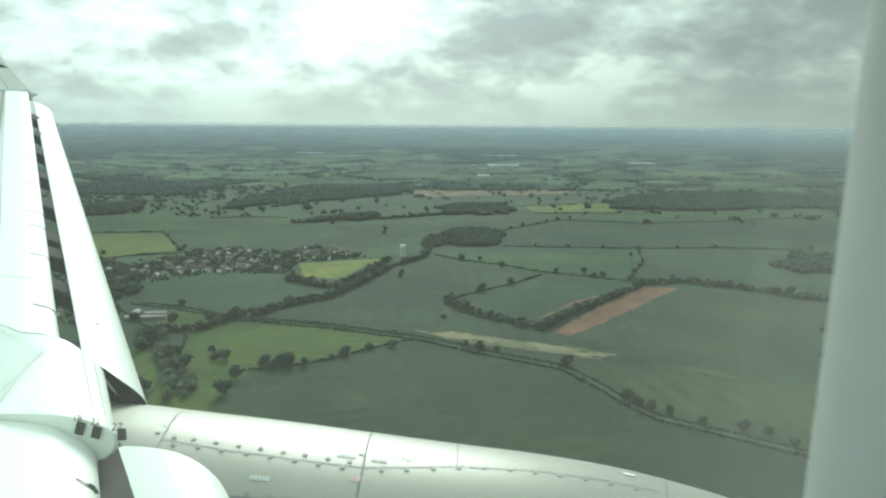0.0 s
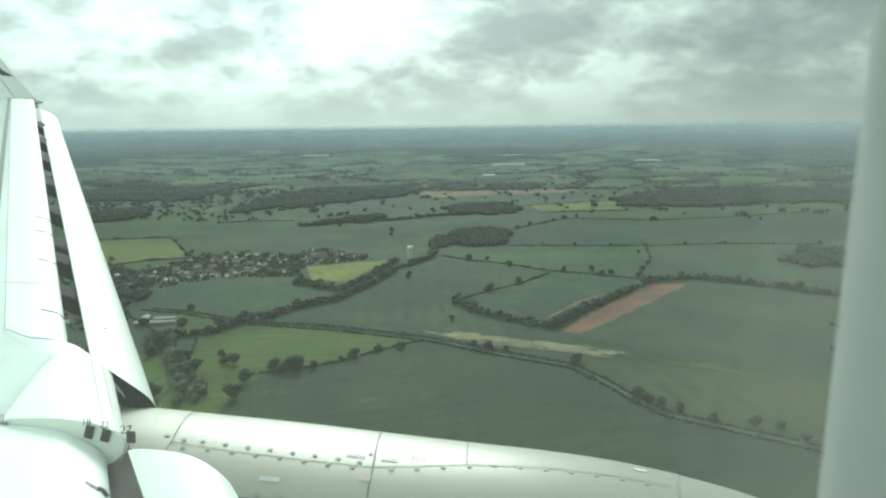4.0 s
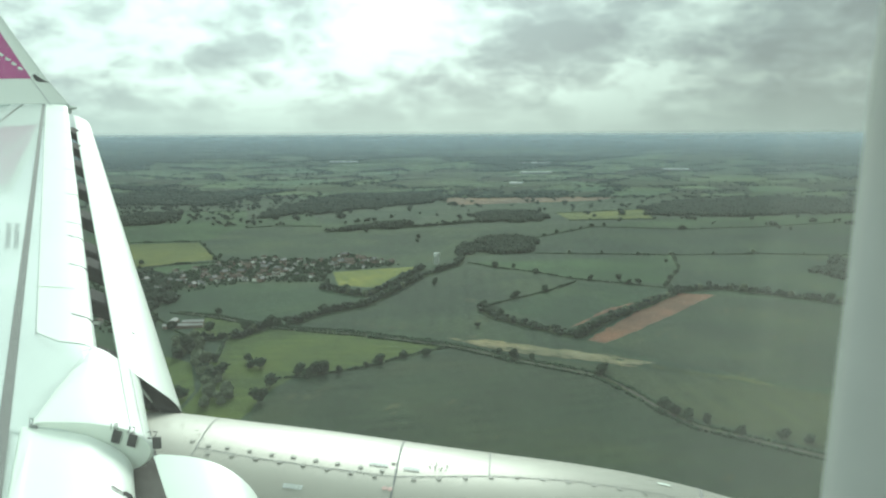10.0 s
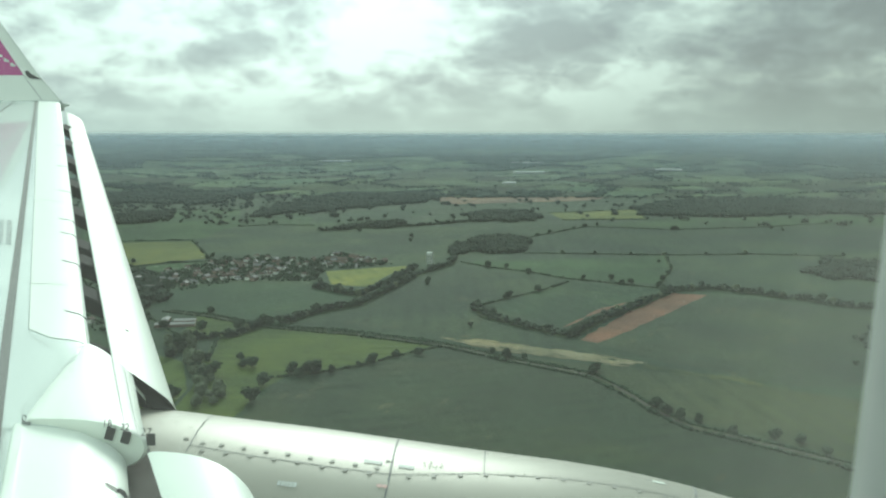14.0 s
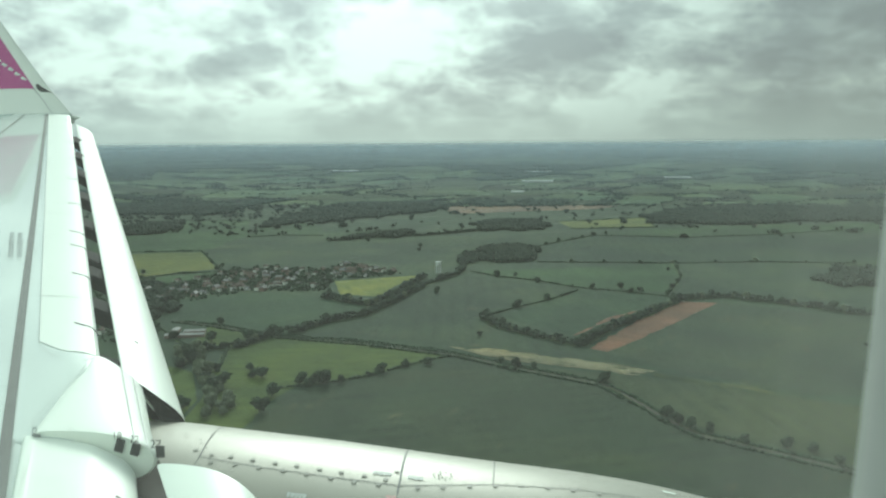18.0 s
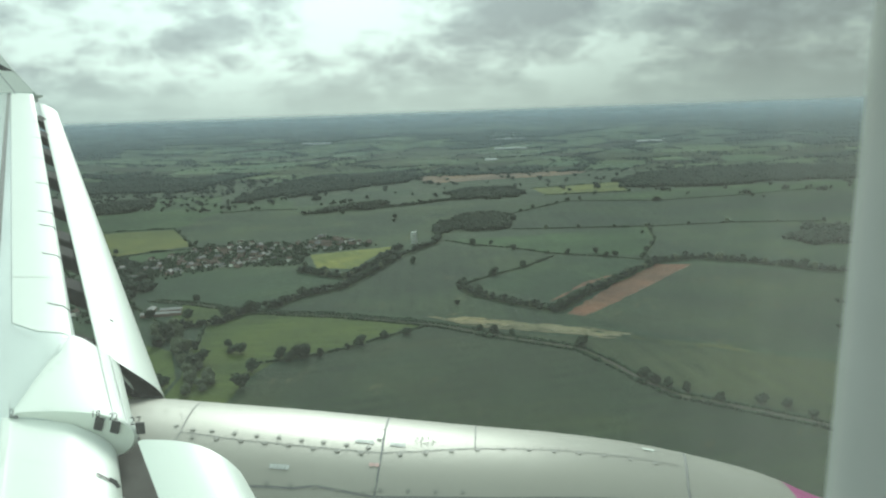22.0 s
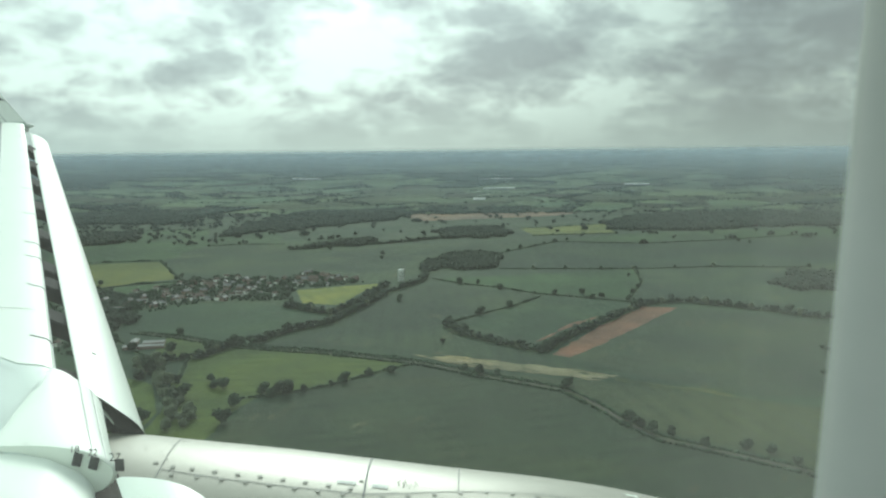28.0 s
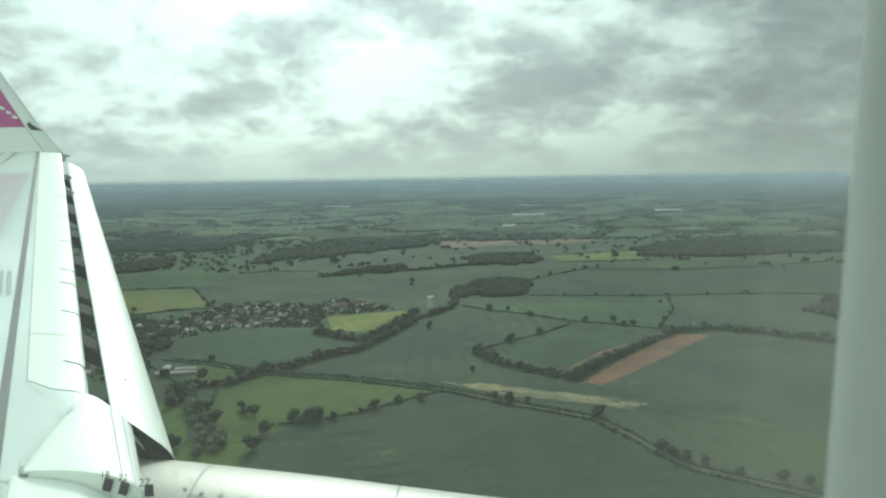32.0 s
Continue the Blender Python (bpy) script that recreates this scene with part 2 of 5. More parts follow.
def field_material(name, one, two, patch):
    """Crop or grass: soft patches at two scales, faint tramlines in a direction of each field's own."""
    m = material(name, one, 0.92, second=two, scale=0.011, detail=7, bump=0.35, bump_scale=0.8, spots=(patch, 0.03, 0.64) if patch else None, vary=0.09, contrast=(0.40, 0.60), grain=0.25)
    nt = m.node_tree
    b = nt.nodes["Principled BSDF"]
    col = b.inputs["Base Color"].links[0].from_socket
    pos = nt.nodes.new("ShaderNodeTexCoord").outputs["Object"]
    turn = wire(nt, "ShaderNodeVectorRotate", Vector=pos)
    turn.rotation_type = "Z_AXIS"
    nt.links.new(math_node(nt, "MULTIPLY", nt.nodes.new("ShaderNodeObjectInfo").outputs["Random"], 6.28), turn.inputs["Angle"])
    w = wire(nt, "ShaderNodeTexWave", Vector=turn.outputs[0], Scale=0.013, Distortion=0.6, Detail=2.0)
    lines = ramp(nt, w.outputs[1], (0.0, (0.62, 0.68, 0.62)), (0.14, (1, 1, 1)), (0.86, (1, 1, 1)), (1.0, (1.3, 1.24, 1.1)))
    worn = wire(nt, "ShaderNodeTexNoise", Vector=pos, Scale=0.02, Detail=3.0).outputs[0]
    nt.links.new(mix(nt, ramp(nt, worn, (0.42, (0, 0, 0)), (0.62, (0.8, 0.8, 0.8))), col, mix(nt, 1.0, col, lines, "MULTIPLY")), b.inputs["Base Color"])
    if name in ("field_crop_dark", "field_crop", "field_straw_green"):    # thin pale scratches where the crop has failed
        slant = wire(nt, "ShaderNodeVectorRotate", Vector=pos)
        slant.rotation_type = "Z_AXIS"
        slant.inputs["Angle"].default_value = 0.5
        mp = wire(nt, "ShaderNodeMapping", i0=slant.outputs[0])
        mp.inputs["Scale"].default_value = (0.30, 0.035, 1)
        thin = wire(nt, "ShaderNodeTexNoise", Vector=mp.outputs[0], Scale=1.0, Detail=3.0, Roughness=0.6).outputs[0]
        where = wire(nt, "ShaderNodeTexNoise", Vector=pos, Scale=0.013, Detail=2.0).outputs[0]
        fac = math_node(nt, "MULTIPLY", ramp(nt, thin, (0.55, (0, 0, 0)), (0.66, (0.8, 0.8, 0.8))), ramp(nt, where, (0.60, (0, 0, 0)), (0.70, (0.8, 0.8, 0.8))))
        col = b.inputs["Base Color"].links[0].from_socket
        nt.links.new(mix(nt, fac, col, (0.115, 0.105, 0.050)), b.inputs["Base Color"])
    broad = wire(nt, "ShaderNodeTexNoise", Vector=pos, Scale=0.0045, Detail=4.0, Distortion=0.6).outputs[0]
    col = b.inputs["Base Color"].links[0].from_socket
    nt.links.new(mix(nt, 1.0, col, ramp(nt, broad, (0.36, (0.74, 0.80, 0.86)), (0.5, (1, 1, 1)), (0.66, (1.36, 1.20, 1.04))), "MULTIPLY"), b.inputs["Base Color"])
    return m


FIELD_MAT = {k: field_material("field_" + k, a, b, c) for k, (a, b, c) in CROPS.items()}
EARTH = material("rough_grassland", (0.034, 0.058, 0.031), 0.95, second=(0.027, 0.046, 0.027), scale=0.008, detail=8, bump=0.3, bump_scale=0.5)
FAR_FIELD = material("distant_fields", (0.029, 0.059, 0.034), 0.95, second=(0.049, 0.074, 0.032), scale=0.003, detail=6, vary=0.65, per="island")
LEAF = material("oak_leaves", (0.028, 0.054, 0.027), 0.8, second=(0.020, 0.041, 0.023), scale=0.35, bump=0.6, bump_scale=2.5, vary=0.3)
LEAF_PALE = material("willow_leaves", (0.115, 0.145, 0.090), 0.8, second=(0.070, 0.095, 0.058), scale=0.4, bump=0.6, bump_scale=2.5, vary=0.25)
HEDGE = material("hedge_leaves", (0.029, 0.057, 0.030), 0.85, second=(0.021, 0.043, 0.025), scale=0.2, bump=0.5, bump_scale=2, vary=0.3, per="island")
WOOD = material("woodland_leaves", (0.020, 0.038, 0.028), 0.85, second=(0.025, 0.042, 0.026), scale=0.03, bump=0.5, bump_scale=1.5, vary=0.16, per="island")
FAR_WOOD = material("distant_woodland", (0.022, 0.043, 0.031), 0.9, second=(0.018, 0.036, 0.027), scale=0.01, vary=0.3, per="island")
BARK = material("tree_bark", (0.09, 0.075, 0.058), 0.9, scale=2, bump=0.5, bump_scale=6)
ASPHALT = material("lane_asphalt", (0.052, 0.052, 0.048), 0.9, second=(0.066, 0.063, 0.057), scale=0.3)
VERGE = material("mown_verge", (0.058, 0.076, 0.034), 0.95, scale=0.1)
BRICK = material("brick_house_wall", (0.25, 0.18, 0.15), 0.85, second=(0.21, 0.155, 0.13), scale=1.5, vary=0.2)
RENDER_W = material("white_rendered_wall", (0.84, 0.83, 0.79), 0.8, scale=1.2, vary=0.1)
TILE = material("brown_roof_tiles", (0.125, 0.095, 0.082), 0.85, second=(0.095, 0.078, 0.068), scale=1.2, vary=0.35, bump=0.4, bump_scale=5)
SLATE = material("grey_slate_roof", (0.150, 0.150, 0.150), 0.7, second=(0.12, 0.12, 0.125), scale=1.2, vary=0.2)
MARGIN = material("rough_grass_margin", (0.052, 0.080, 0.034), 0.95, second=(0.038, 0.062, 0.029), scale=0.05, vary=0.1)
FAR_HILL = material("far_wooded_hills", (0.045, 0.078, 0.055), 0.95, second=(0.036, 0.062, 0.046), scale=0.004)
SHED_ROOF = material("weathered_sheet_roof", (0.30, 0.30, 0.29), 0.8, second=(0.24, 0.24, 0.235), scale=0.4)
CONCRETE = material("pale_concrete", (0.62, 0.63, 0.60), 0.8, second=(0.5, 0.52, 0.5), scale=0.3)
GLASS_DARK = material("dark_window_glass", (0.03, 0.035, 0.04), 0.1, scale=3)


# ---- building helpers ----
def mesh_of(name, verts, faces, mat, smooth=False):
    me = bpy.data.meshes.new(name)
    me.from_pydata([tuple(v) for v in verts], [], faces)
    me.materials.append(mat)
    if smooth:
        me.polygons.foreach_set("use_smooth", [True] * len(me.polygons))
    me.update()
    if smooth:
        me.set_sharp_from_angle(angle=radians(38))
    return me


def part_mesh(name, me, parent, label="", kind=""):
    ob = new(name, me)
    ob.parent = parent
    return tagged(ob, label, kind=kind)


def part(name, bm, mat, parent, label="", smooth=False):
    me = bpy.data.meshes.new(name)
    bm.to_mesh(me)
    bm.free()
    me.materials.append(mat)
    if smooth:
        me.polygons.foreach_set("use_smooth", [True] * len(me.polygons))
    return part_mesh(name, me, parent, label)


def loft(rings, closed=True, caps=True):
    """Vertices and faces of a skin over rings of equally many points."""
    n = len(rings[0])
    verts = [p for r in rings for p in r]
    faces = []
    for i in range(len(rings) - 1):
        for j in range(n if closed else n - 1):
            k = (j + 1) % n
            faces.append((i * n + j, i * n + k, (i + 1) * n + k, (i + 1) * n + j))
    if caps and closed:
        faces += [tuple(range(n))[::-1], tuple(range((len(rings) - 1) * n, len(rings) * n))]
    return verts, faces


def fair(pts, n, closed=True):
    """n points along a Catmull-Rom curve through pts."""
    pts = [Vector(p) for p in pts]
    m = len(pts)
    out = []
    for i in range(n):
        t = i * (m if closed else m - 1) / (n if closed else n - 1)
        k = min(int(t), m - 1 if closed else m - 2)
        f = t - k
        g = (lambda q: pts[q % m]) if closed else (lambda q: pts[min(max(q, 0), m - 1)])
        a, b, c, d = g(k - 1), g(k), g(k + 1), g(k + 2)
        out.append(0.5 * ((2 * b) + (c - a) * f + (2 * a - 5 * b + 4 * c - d) * f * f + (3 * b - a - 3 * c + d) * f ** 3))
    return out


def box(bm, size, at=(0, 0, 0), turn=None):
    m = Matrix.Translation(at) @ (turn or Matrix()) @ Matrix.Diagonal((*size, 1))
    return bmesh.ops.create_cube(bm, size=1.0, matrix=m)


def line(a, b, s):
    return tuple(p + (q - p) * s for p, q in zip(a, b))


# ---- the lie of the land: level near by, drawing together and rising towards the far hills ----
FLAT = 2600.0


def draw_in(d):
    return 1.0 if d <= FLAT else (FLAT + (d - FLAT) / (1 + (d - FLAT) / 2300.0)) / d


def lay(x, y, up=0.0):
    k = draw_in(max(y, 1.0))
    return Vector((x * k, y * k, CAM_H * (1 - k) + up))


rng = np.random.default_rng(7)
WIN_X, WIN_Z = -0.036, -0.028

# ---- the ground ----
FIELDS = (
    ("crop_dark", ((-166, 727), (-155, 790), (-123, 810), (-82, 844), (4, 919), (69, 866), (148, 810), (169, 752), (180, 712), (197, 669), (224, 637), (252, 619), (280, 597), (320, 563), (272, 474), (-158, 469), (-172, 640))),
    ("meadow", ((-212, 1032), (-97, 998), (-2, 940), (-50, 889), (-105, 837), (-150, 814), (-160, 786), (-171, 725), (-178, 600), (-228, 600), (-232, 768), (-250, 867), (-258, 966))),
    ("meadow", ((-336, 905), (-286, 880), (-268, 862), (-236, 768), (-232, 690), (-290, 690))),
    ("meadow", ((-316, 1089), (-242, 1057), (-249, 981), (-284, 966), (-310, 1008))),
    ("crop_blue", ((-432, 1246), (-375, 1346), (-274, 1338), (-196, 1300), (-119, 1232), (-93, 1211), (-168, 1111), (-214, 1042), (-302, 1108), (-389, 1143))),
    ("yellow", ((-199, 1454), (-50, 1516), (-89, 1410), (-109, 1303), (-173, 1326))),
    ("crop", ((-192, 1036), (-113, 1162), (-41, 1400), (37, 1513), (208, 1364), (40, 1142), (59, 1058), (156, 970), (219, 876), (135, 917), (-2, 975), (-112, 1013))),
    ("crop_blue", ((66, 1135), (206, 1353), (344, 1287), (210, 1120), (157, 1019), (60, 1150))),
    ("soil", ((161, 959), (179, 944), (230, 1006), (397, 1233), (343, 1250), (244, 1103))),
    ("soil", ((150, 1022), (188, 1081), (264, 1179), (211, 1128))),
    ("crop_dark", ((399, 1242), (553, 1140), (660, 1062), (479, 762), (329, 777), (219, 876), (179, 944), (230, 1006))),
    ("straw", ((-2, 972), (57, 957), (142, 917), (216, 860), (199, 841), (129, 870), (48, 918))),
    ("straw_green", ((215, 858), (278, 818), (329, 777), (324, 767), (264, 791), (199, 841))),
    ("meadow_dark", ((128, 863), (198, 837), (323, 763), (441, 698), (344, 538), (284, 604), (232, 649), (200, 694), (173, 771), (151, 826), (71, 892))),
    ("pasture", ((32, 1553), (438, 1648), (406, 1486), (341, 1326), (202, 1391), (116, 1489))),
    ("crop", ((443, 1625), (783, 1630), (967, 1571), (670, 1079), (564, 1163), (405, 1289), (341, 1311), (409, 1486))),
    ("crop_teal", ((177, 1694), (195, 1927), (371, 2173), (581, 2093), (887, 2158), (1102, 2022), (907, 1657), (611, 1670), (440, 1656))),
    ("crop", ((-536, 1845), (-537, 2090), (-447, 2201), (-314, 2193), (-130, 2060), (22, 2092), (240, 2166), (376, 2200), (188, 1927), (45, 1850), (18, 1704), (-66, 1536), (-146, 1627), (-254, 1694), (-333, 1635), (-407, 1580))),
    ("yellow_dull", ((-771, 1816), (-551, 1875), (-445, 1608), (-555, 1519), (-629, 1477))),
    ("pasture", ((-546, 1493), (-423, 1579), (-435, 1458), (-506, 1408))),
    ("crop_blue", ((-336, 2152), (-346, 2419), (-235, 2625), (-26, 2739), (-41, 2505), (-140, 2230))),
    ("pasture", ((-520, 2197), (-541, 2426), (-416, 2557), (-352, 2354), (-343, 2192))),
    ("bare", ((-32, 3301), (678, 3233), (535, 3032), (11, 2852))),
    ("yellow_dull", ((325, 2562), (616, 2675), (578, 2371), (337, 2343))),
    ("pasture", ((571, 2340), (1161, 2434), (1476, 2418), (1349, 2206), (904, 2198), (588, 2118), (390, 2200))),
    ("pasture", ((-982, 2321), (-854, 2648), (-628, 2662), (-520, 2197), (-537, 2090), (-542, 1865), (-779, 1835))),
)
HEDGES = (
    ("tall", ((-199, 1036), (-167, 1107), (-113, 1162), (-73, 1294), (-42, 1411), (17, 1525), (31, 1641))),
    ("tall", ((44, 1139), (63, 1078), (102, 1027), (150, 975))),
    ("tall", ((154, 975), (198, 1055), (258, 1133), (345, 1259), (412, 1284), (474, 1240), (556, 1148), (630, 1113))),
    ("tall", ((-296, 960), (-247, 975), (-220, 1035))),
    ("tall", ((-195, 1295), (-119, 1228), (-84, 1324), (-44, 1497))),
    ("tall", ((-295, 2064), (-191, 2132), (-64, 2178), (70, 2284), (287, 2454))),
    ("hedge", ((-448, 1246), (-382, 1088), (-296, 960), (-256, 867))),
    ("hedge", ((48, 1146), (95, 1208), (151, 1267), (205, 1348))),
    ("hedge", ((38, 1560), (87, 1495), (152, 1447), (201, 1380), (283, 1329), (343, 1282))),
    ("hedge", ((-309, 1104), (-214, 1039), (-97, 998), (11, 940), (71, 885), (150, 822), (172, 766), (186, 717), (203, 673), (231, 647), (282, 601))),
    ("hedge", ((-167, 806), (-125, 822), (-83, 848), (-50, 885), (-2, 927))),
    ("hedge", ((-763, 1856), (-560, 1885))),
    ("hedge", ((-551, 1875), (-417, 1558))),
    ("hedge", ((-548, 1499), (-503, 1548), (-421, 1572))),
    ("hedge", ((176, 1678), (438, 1648), (609, 1662), (783, 1630))),
    ("hedge", ((187, 1916), (369, 2159), (581, 2093), (780, 2140), (1080, 2262))),
    ("hedge", ((-513, 2170), (-447, 2201), (-328, 2193))),
    ("hedge", ((323, 2544), (611, 2655), (575, 2355), (335, 2328))),
    ("hedge", ((-31, 3271), (672, 3204))),
    ("hedge", ((-260, 972), (-244, 867))),
    ("hedge", ((-854, 2648), (-623, 2642))),
    ("hedge", ((438, 1648), (408, 1486), (338, 1306))),
)
ROAD = ((-367, 1121), (-305, 1090), (-211, 1026), (-96, 984), (11, 927), (70, 873), (148, 812), (170, 757), (184, 709), (201, 667), (229, 641), (280, 596), (325, 544))
WOODS = (
    ("spinney", ((24, 1648), (32, 1849), (97, 1913), (189, 1938), (174, 1710))),
    ("copse", ((-545, 2376), (-558, 2666), (-470, 3152), (-190, 3384), (-31, 3241), (-39, 3019), (-258, 2684), (-388, 2597))),
    ("brookwood", ((-323, 966), (-291, 967), (-250, 868), (-201, 768), (-192, 711), (-221, 710), (-224, 768), (-268, 867), (-295, 890))),
    ("park_wood", ((-969, 2290), (-934, 2527), (-830, 2571), (-759, 2301), (-908, 2178))),
    ("grove", ((59, 2476), (167, 2629), (300, 2561), (254, 2293), (99, 2256))),
    ("long_wood", ((620, 2695), (822, 2976), (1229, 3104), (1589, 2929), (1366, 2512), (837, 2433), (594, 2437))),
    ("green_wood", ((-205, 2285), (-96, 2246), (-136, 2161), (-259, 2104))),
    ("far_left", ((-1327, 3147), (-1177, 3659), (-808, 3337), (-735, 2874), (-1108, 2850))),
)
TREES = ((-201, 846), (-209, 868), (-245, 820), (-148, 822), (-134, 826), (-108, 823), (-47, 885), (-72, 861), (-23, 894), (56, 896), (88, 874), (150, 816), (185, 712), (192, 694), (199, 683), (212, 674), (260, 634), (277, 627), (-192, 1336), (36, 1026), (146, 1262), (231, 1364), (277, 1366), (303, 1335), (150, 1429), (116, 1489), (88, 1528), (402, 1552), (426, 1581), (823, 2104), (842, 2080), (368, 2172), (574, 2092), (588, 2093), (-263, 2078), (-198, 2057), (-67, 1865), (-66, 1927), (403, 2187), (-412, 1538), (-440, 1593), (-590, 1518), (-565, 1546), (-469, 1457), (-577, 2194), (-644, 2582), (-776, 2653), (-814, 2691), (-837, 2649), (-880, 2568), (-854, 2648), (-496, 2445), (-109, 1255), (-146, 1245), (-90, 1294), (-21, 1331))
VILLAGE = ((-514, 1342), (-470, 1445), (-411, 1594), (-340, 1612), (-238, 1586), (-209, 1696), (-86, 1528), (-201, 1466), (-204, 1351), (-381, 1367), (-438, 1264), (-461, 1201))
# what lies farther back and farther on along the flight
MORE_FIELDS = (
    ("crop_dark", ((-774, 888), (-716, 950), (-615, 963), (-484, 931), (-364, 873), (-516, 727), (-721, 746))),
    ("meadow", ((-365, 863), (-334, 872), (-314, 769), (-302, 695), (-347, 583), (-595, 595), (-516, 723))),
    ("meadow", ((-842, 1021), (-793, 1018), (-715, 946), (-790, 899))),
    ("pasture", ((-790, 1059), (-710, 1083), (-647, 1008), (-654, 966), (-716, 950))),
    ("soil", ((524, 784), (562, 847), (596, 878), (649, 859), (631, 768), (615, 712), (571, 715), (544, 741))),
    ("soil", ((647, 798), (676, 824), (758, 774), (789, 745), (780, 703), (698, 704), (650, 717))),
    ("crop", ((346, 811), (524, 784), (572, 701), (620, 694), (656, 563), (570, 529), (400, 645))),
    ("crop_blue", ((713, 861), (799, 1018), (987, 963), (971, 886), (926, 813), (712, 848))),
    ("crop", ((794, 744), (918, 790), (889, 657), (838, 590), (760, 593), (630, 693), (777, 690))),
    ("crop_dark", ((606, 536), (693, 580), (799, 585), (804, 513), (794, 437), (608, 455))),
    ("crop", ((831, 1210), (1116, 1315), (1181, 1299), (988, 913), (809, 1035))),
    ("bare", ((855, 518), (867, 511), (851, 484), (845, 490))),
    ("meadow", ((1060, 457), (1101, 562), (1184, 623), (1249, 628), (1331, 557), (1379, 536), (1318, 406), (1186, 384))),
    ("crop_dark", ((1011, 593), (1030, 703), (1105, 757), (1167, 773), (1240, 702), (1224, 637), (1124, 588), (1066, 526))),
    ("crop", ((1256, 644), (1327, 844), (1426, 919), (1499, 792), (1391, 561), (1338, 577), (1270, 627))),
    ("meadow", ((1353, 1043), (1473, 1159), (1515, 1078), (1470, 972), (1348, 960))),
)
HEDGES += (
    ("tall", ((668, 882), (708, 812), (785, 777), (868, 786), (920, 794))),
    ("tall", ((749, 1009), (848, 990), (922, 965), (993, 945))),
    ("hedge", ((570, 529), (659, 557), (709, 580), (799, 585))),
    ("tall", ((611, 696), (630, 676), (646, 614), (664, 562))),
    ("hedge", ((620, 694), (708, 708), (774, 699))),
    ("hedge", ((908, 699), (970, 720), (1026, 734), (1105, 764), (1173, 773), (1241, 712))),
    ("hedge", ((1069, 576), (1124, 588), (1166, 608), (1229, 637))),
    ("tall", ((1229, 637), (1264, 603), (1314, 601), (1363, 569))),
    ("tall", ((1245, 967), (1296, 861), (1302, 742))),
    ("tall", ((-711, 1054), (-591, 992), (-483, 960))),
    ("hedge", ((-1107, 1693), (-840, 1764))),
)
WOODS += (
    ("village_edge", ((-562, 1460), (-494, 1402), (-401, 1206), (-342, 1057), (-323, 966), (-360, 966), (-435, 1164))),
    ("oakwood", ((482, 1445), (617, 1603), (869, 1380), (796, 1192), (717, 1034), (583, 1295))),
    ("grove_two", ((482, 928), (523, 1017), (588, 924), (572, 885))),
    ("hangar", ((1365, 1166), (1509, 1278), (1646, 1338), (1577, 1050), (1483, 971), (1495, 1104))),
    ("hanger_wood", ((1098, 1132), (1164, 1271), (1295, 1230), (1261, 1095), (1183, 1032))),
    ("riverside", ((-712, 1026), (-653, 1050), (-580, 1017), (-562, 965), (-669, 976))),
)
BIG_TREES = ((-288, 885), (-192, 842), (-168, 778), (-139, 810), (-124, 819), (-169, 731), (-287, 1002), (-245, 1011), (-223, 1033), (-240, 742))
TREES += ((427, 849), (538, 752), (884, 1363), (948, 1359), (1070, 1397), (1097, 1404), (1022, 1166), (827, 691), (896, 728), (883, 692), (768, 592), (788, 596), (1014, 1192), (1063, 767), (989, 747), (1063, 960), (1016, 982), (1030, 962), (1118, 904), (1115, 801), (1149, 762), (1078, 590), (1174, 545), (1260, 662), (1333, 649), (1347, 649), (1265, 466), (1206, 418), (1224, 417), (1108, 589), (1208, 647), (-472, 782), (-418, 810))
OLD_VILLAGE = ((-980, 1415), (-899, 1460), (-780, 1450), (-679, 1497), (-535, 1404), (-479, 1375), (-344, 1414), (-236, 1488), (-354, 1318), (-449, 1182), (-384, 1032), (-349, 976), (-455, 1009), (-532, 1028), (-636, 1142), (-757, 1204), (-859, 1312))

gx = np.linspace(-1.35, 1.35, 61)
gd = np.concatenate((np.linspace(-600, 2600, 33), np.geomspace(2700, 80000, 70)))
verts = [lay(a * max(d, 900), d) + Vector((0, 0, -0.6)) for d in gd for a in gx]
faces = [(i * 61 + j, i * 61 + j + 1, (i + 1) * 61 + j + 1, (i + 1) * 61 + j) for i in range(len(gd) - 1) for j in range(60)]
ground = tagged(new("ground", mesh_of("ground", verts, faces, EARTH, True)), "rough green farmland rising to far hills", "ground", kind="structure")


def poly_field(kind, pts, up):
    me = bpy.data.meshes.new("field")
    bm = bmesh.new()
    ragged = 5.0 if kind.startswith("straw") else 2.0 if kind in ("soil", "bare") else 0.8
    edge = []
    for (x0, y0), (x1, y1) in zip(pts, pts[1:] + pts[:1]):
        n = max(int(math.hypot(x1 - x0, y1 - y0) / 16), 1)
        edge += [(x0 + (x1 - x0) * k / n + rng.normal(0, ragged) * (k > 0), y0 + (y1 - y0) * k / n + rng.normal(0, ragged) * (k > 0)) for k in range(n)]
    vs = [bm.verts.new(lay(x, y, up)) for x, y in edge]
    f = bm.faces.new(vs)
    if f.calc_area() and f.normal.z < 0:
        f.normal_flip()
    bmesh.ops.triangulate(bm, faces=bm.faces[:])
    bm.normal_update()
    for f in bm.faces:
        if f.normal.z < 0:
            f.normal_flip()
    bm.to_mesh(me)
    bm.free()
    me.materials.append(FIELD_MAT[kind])
    return new("field", me)


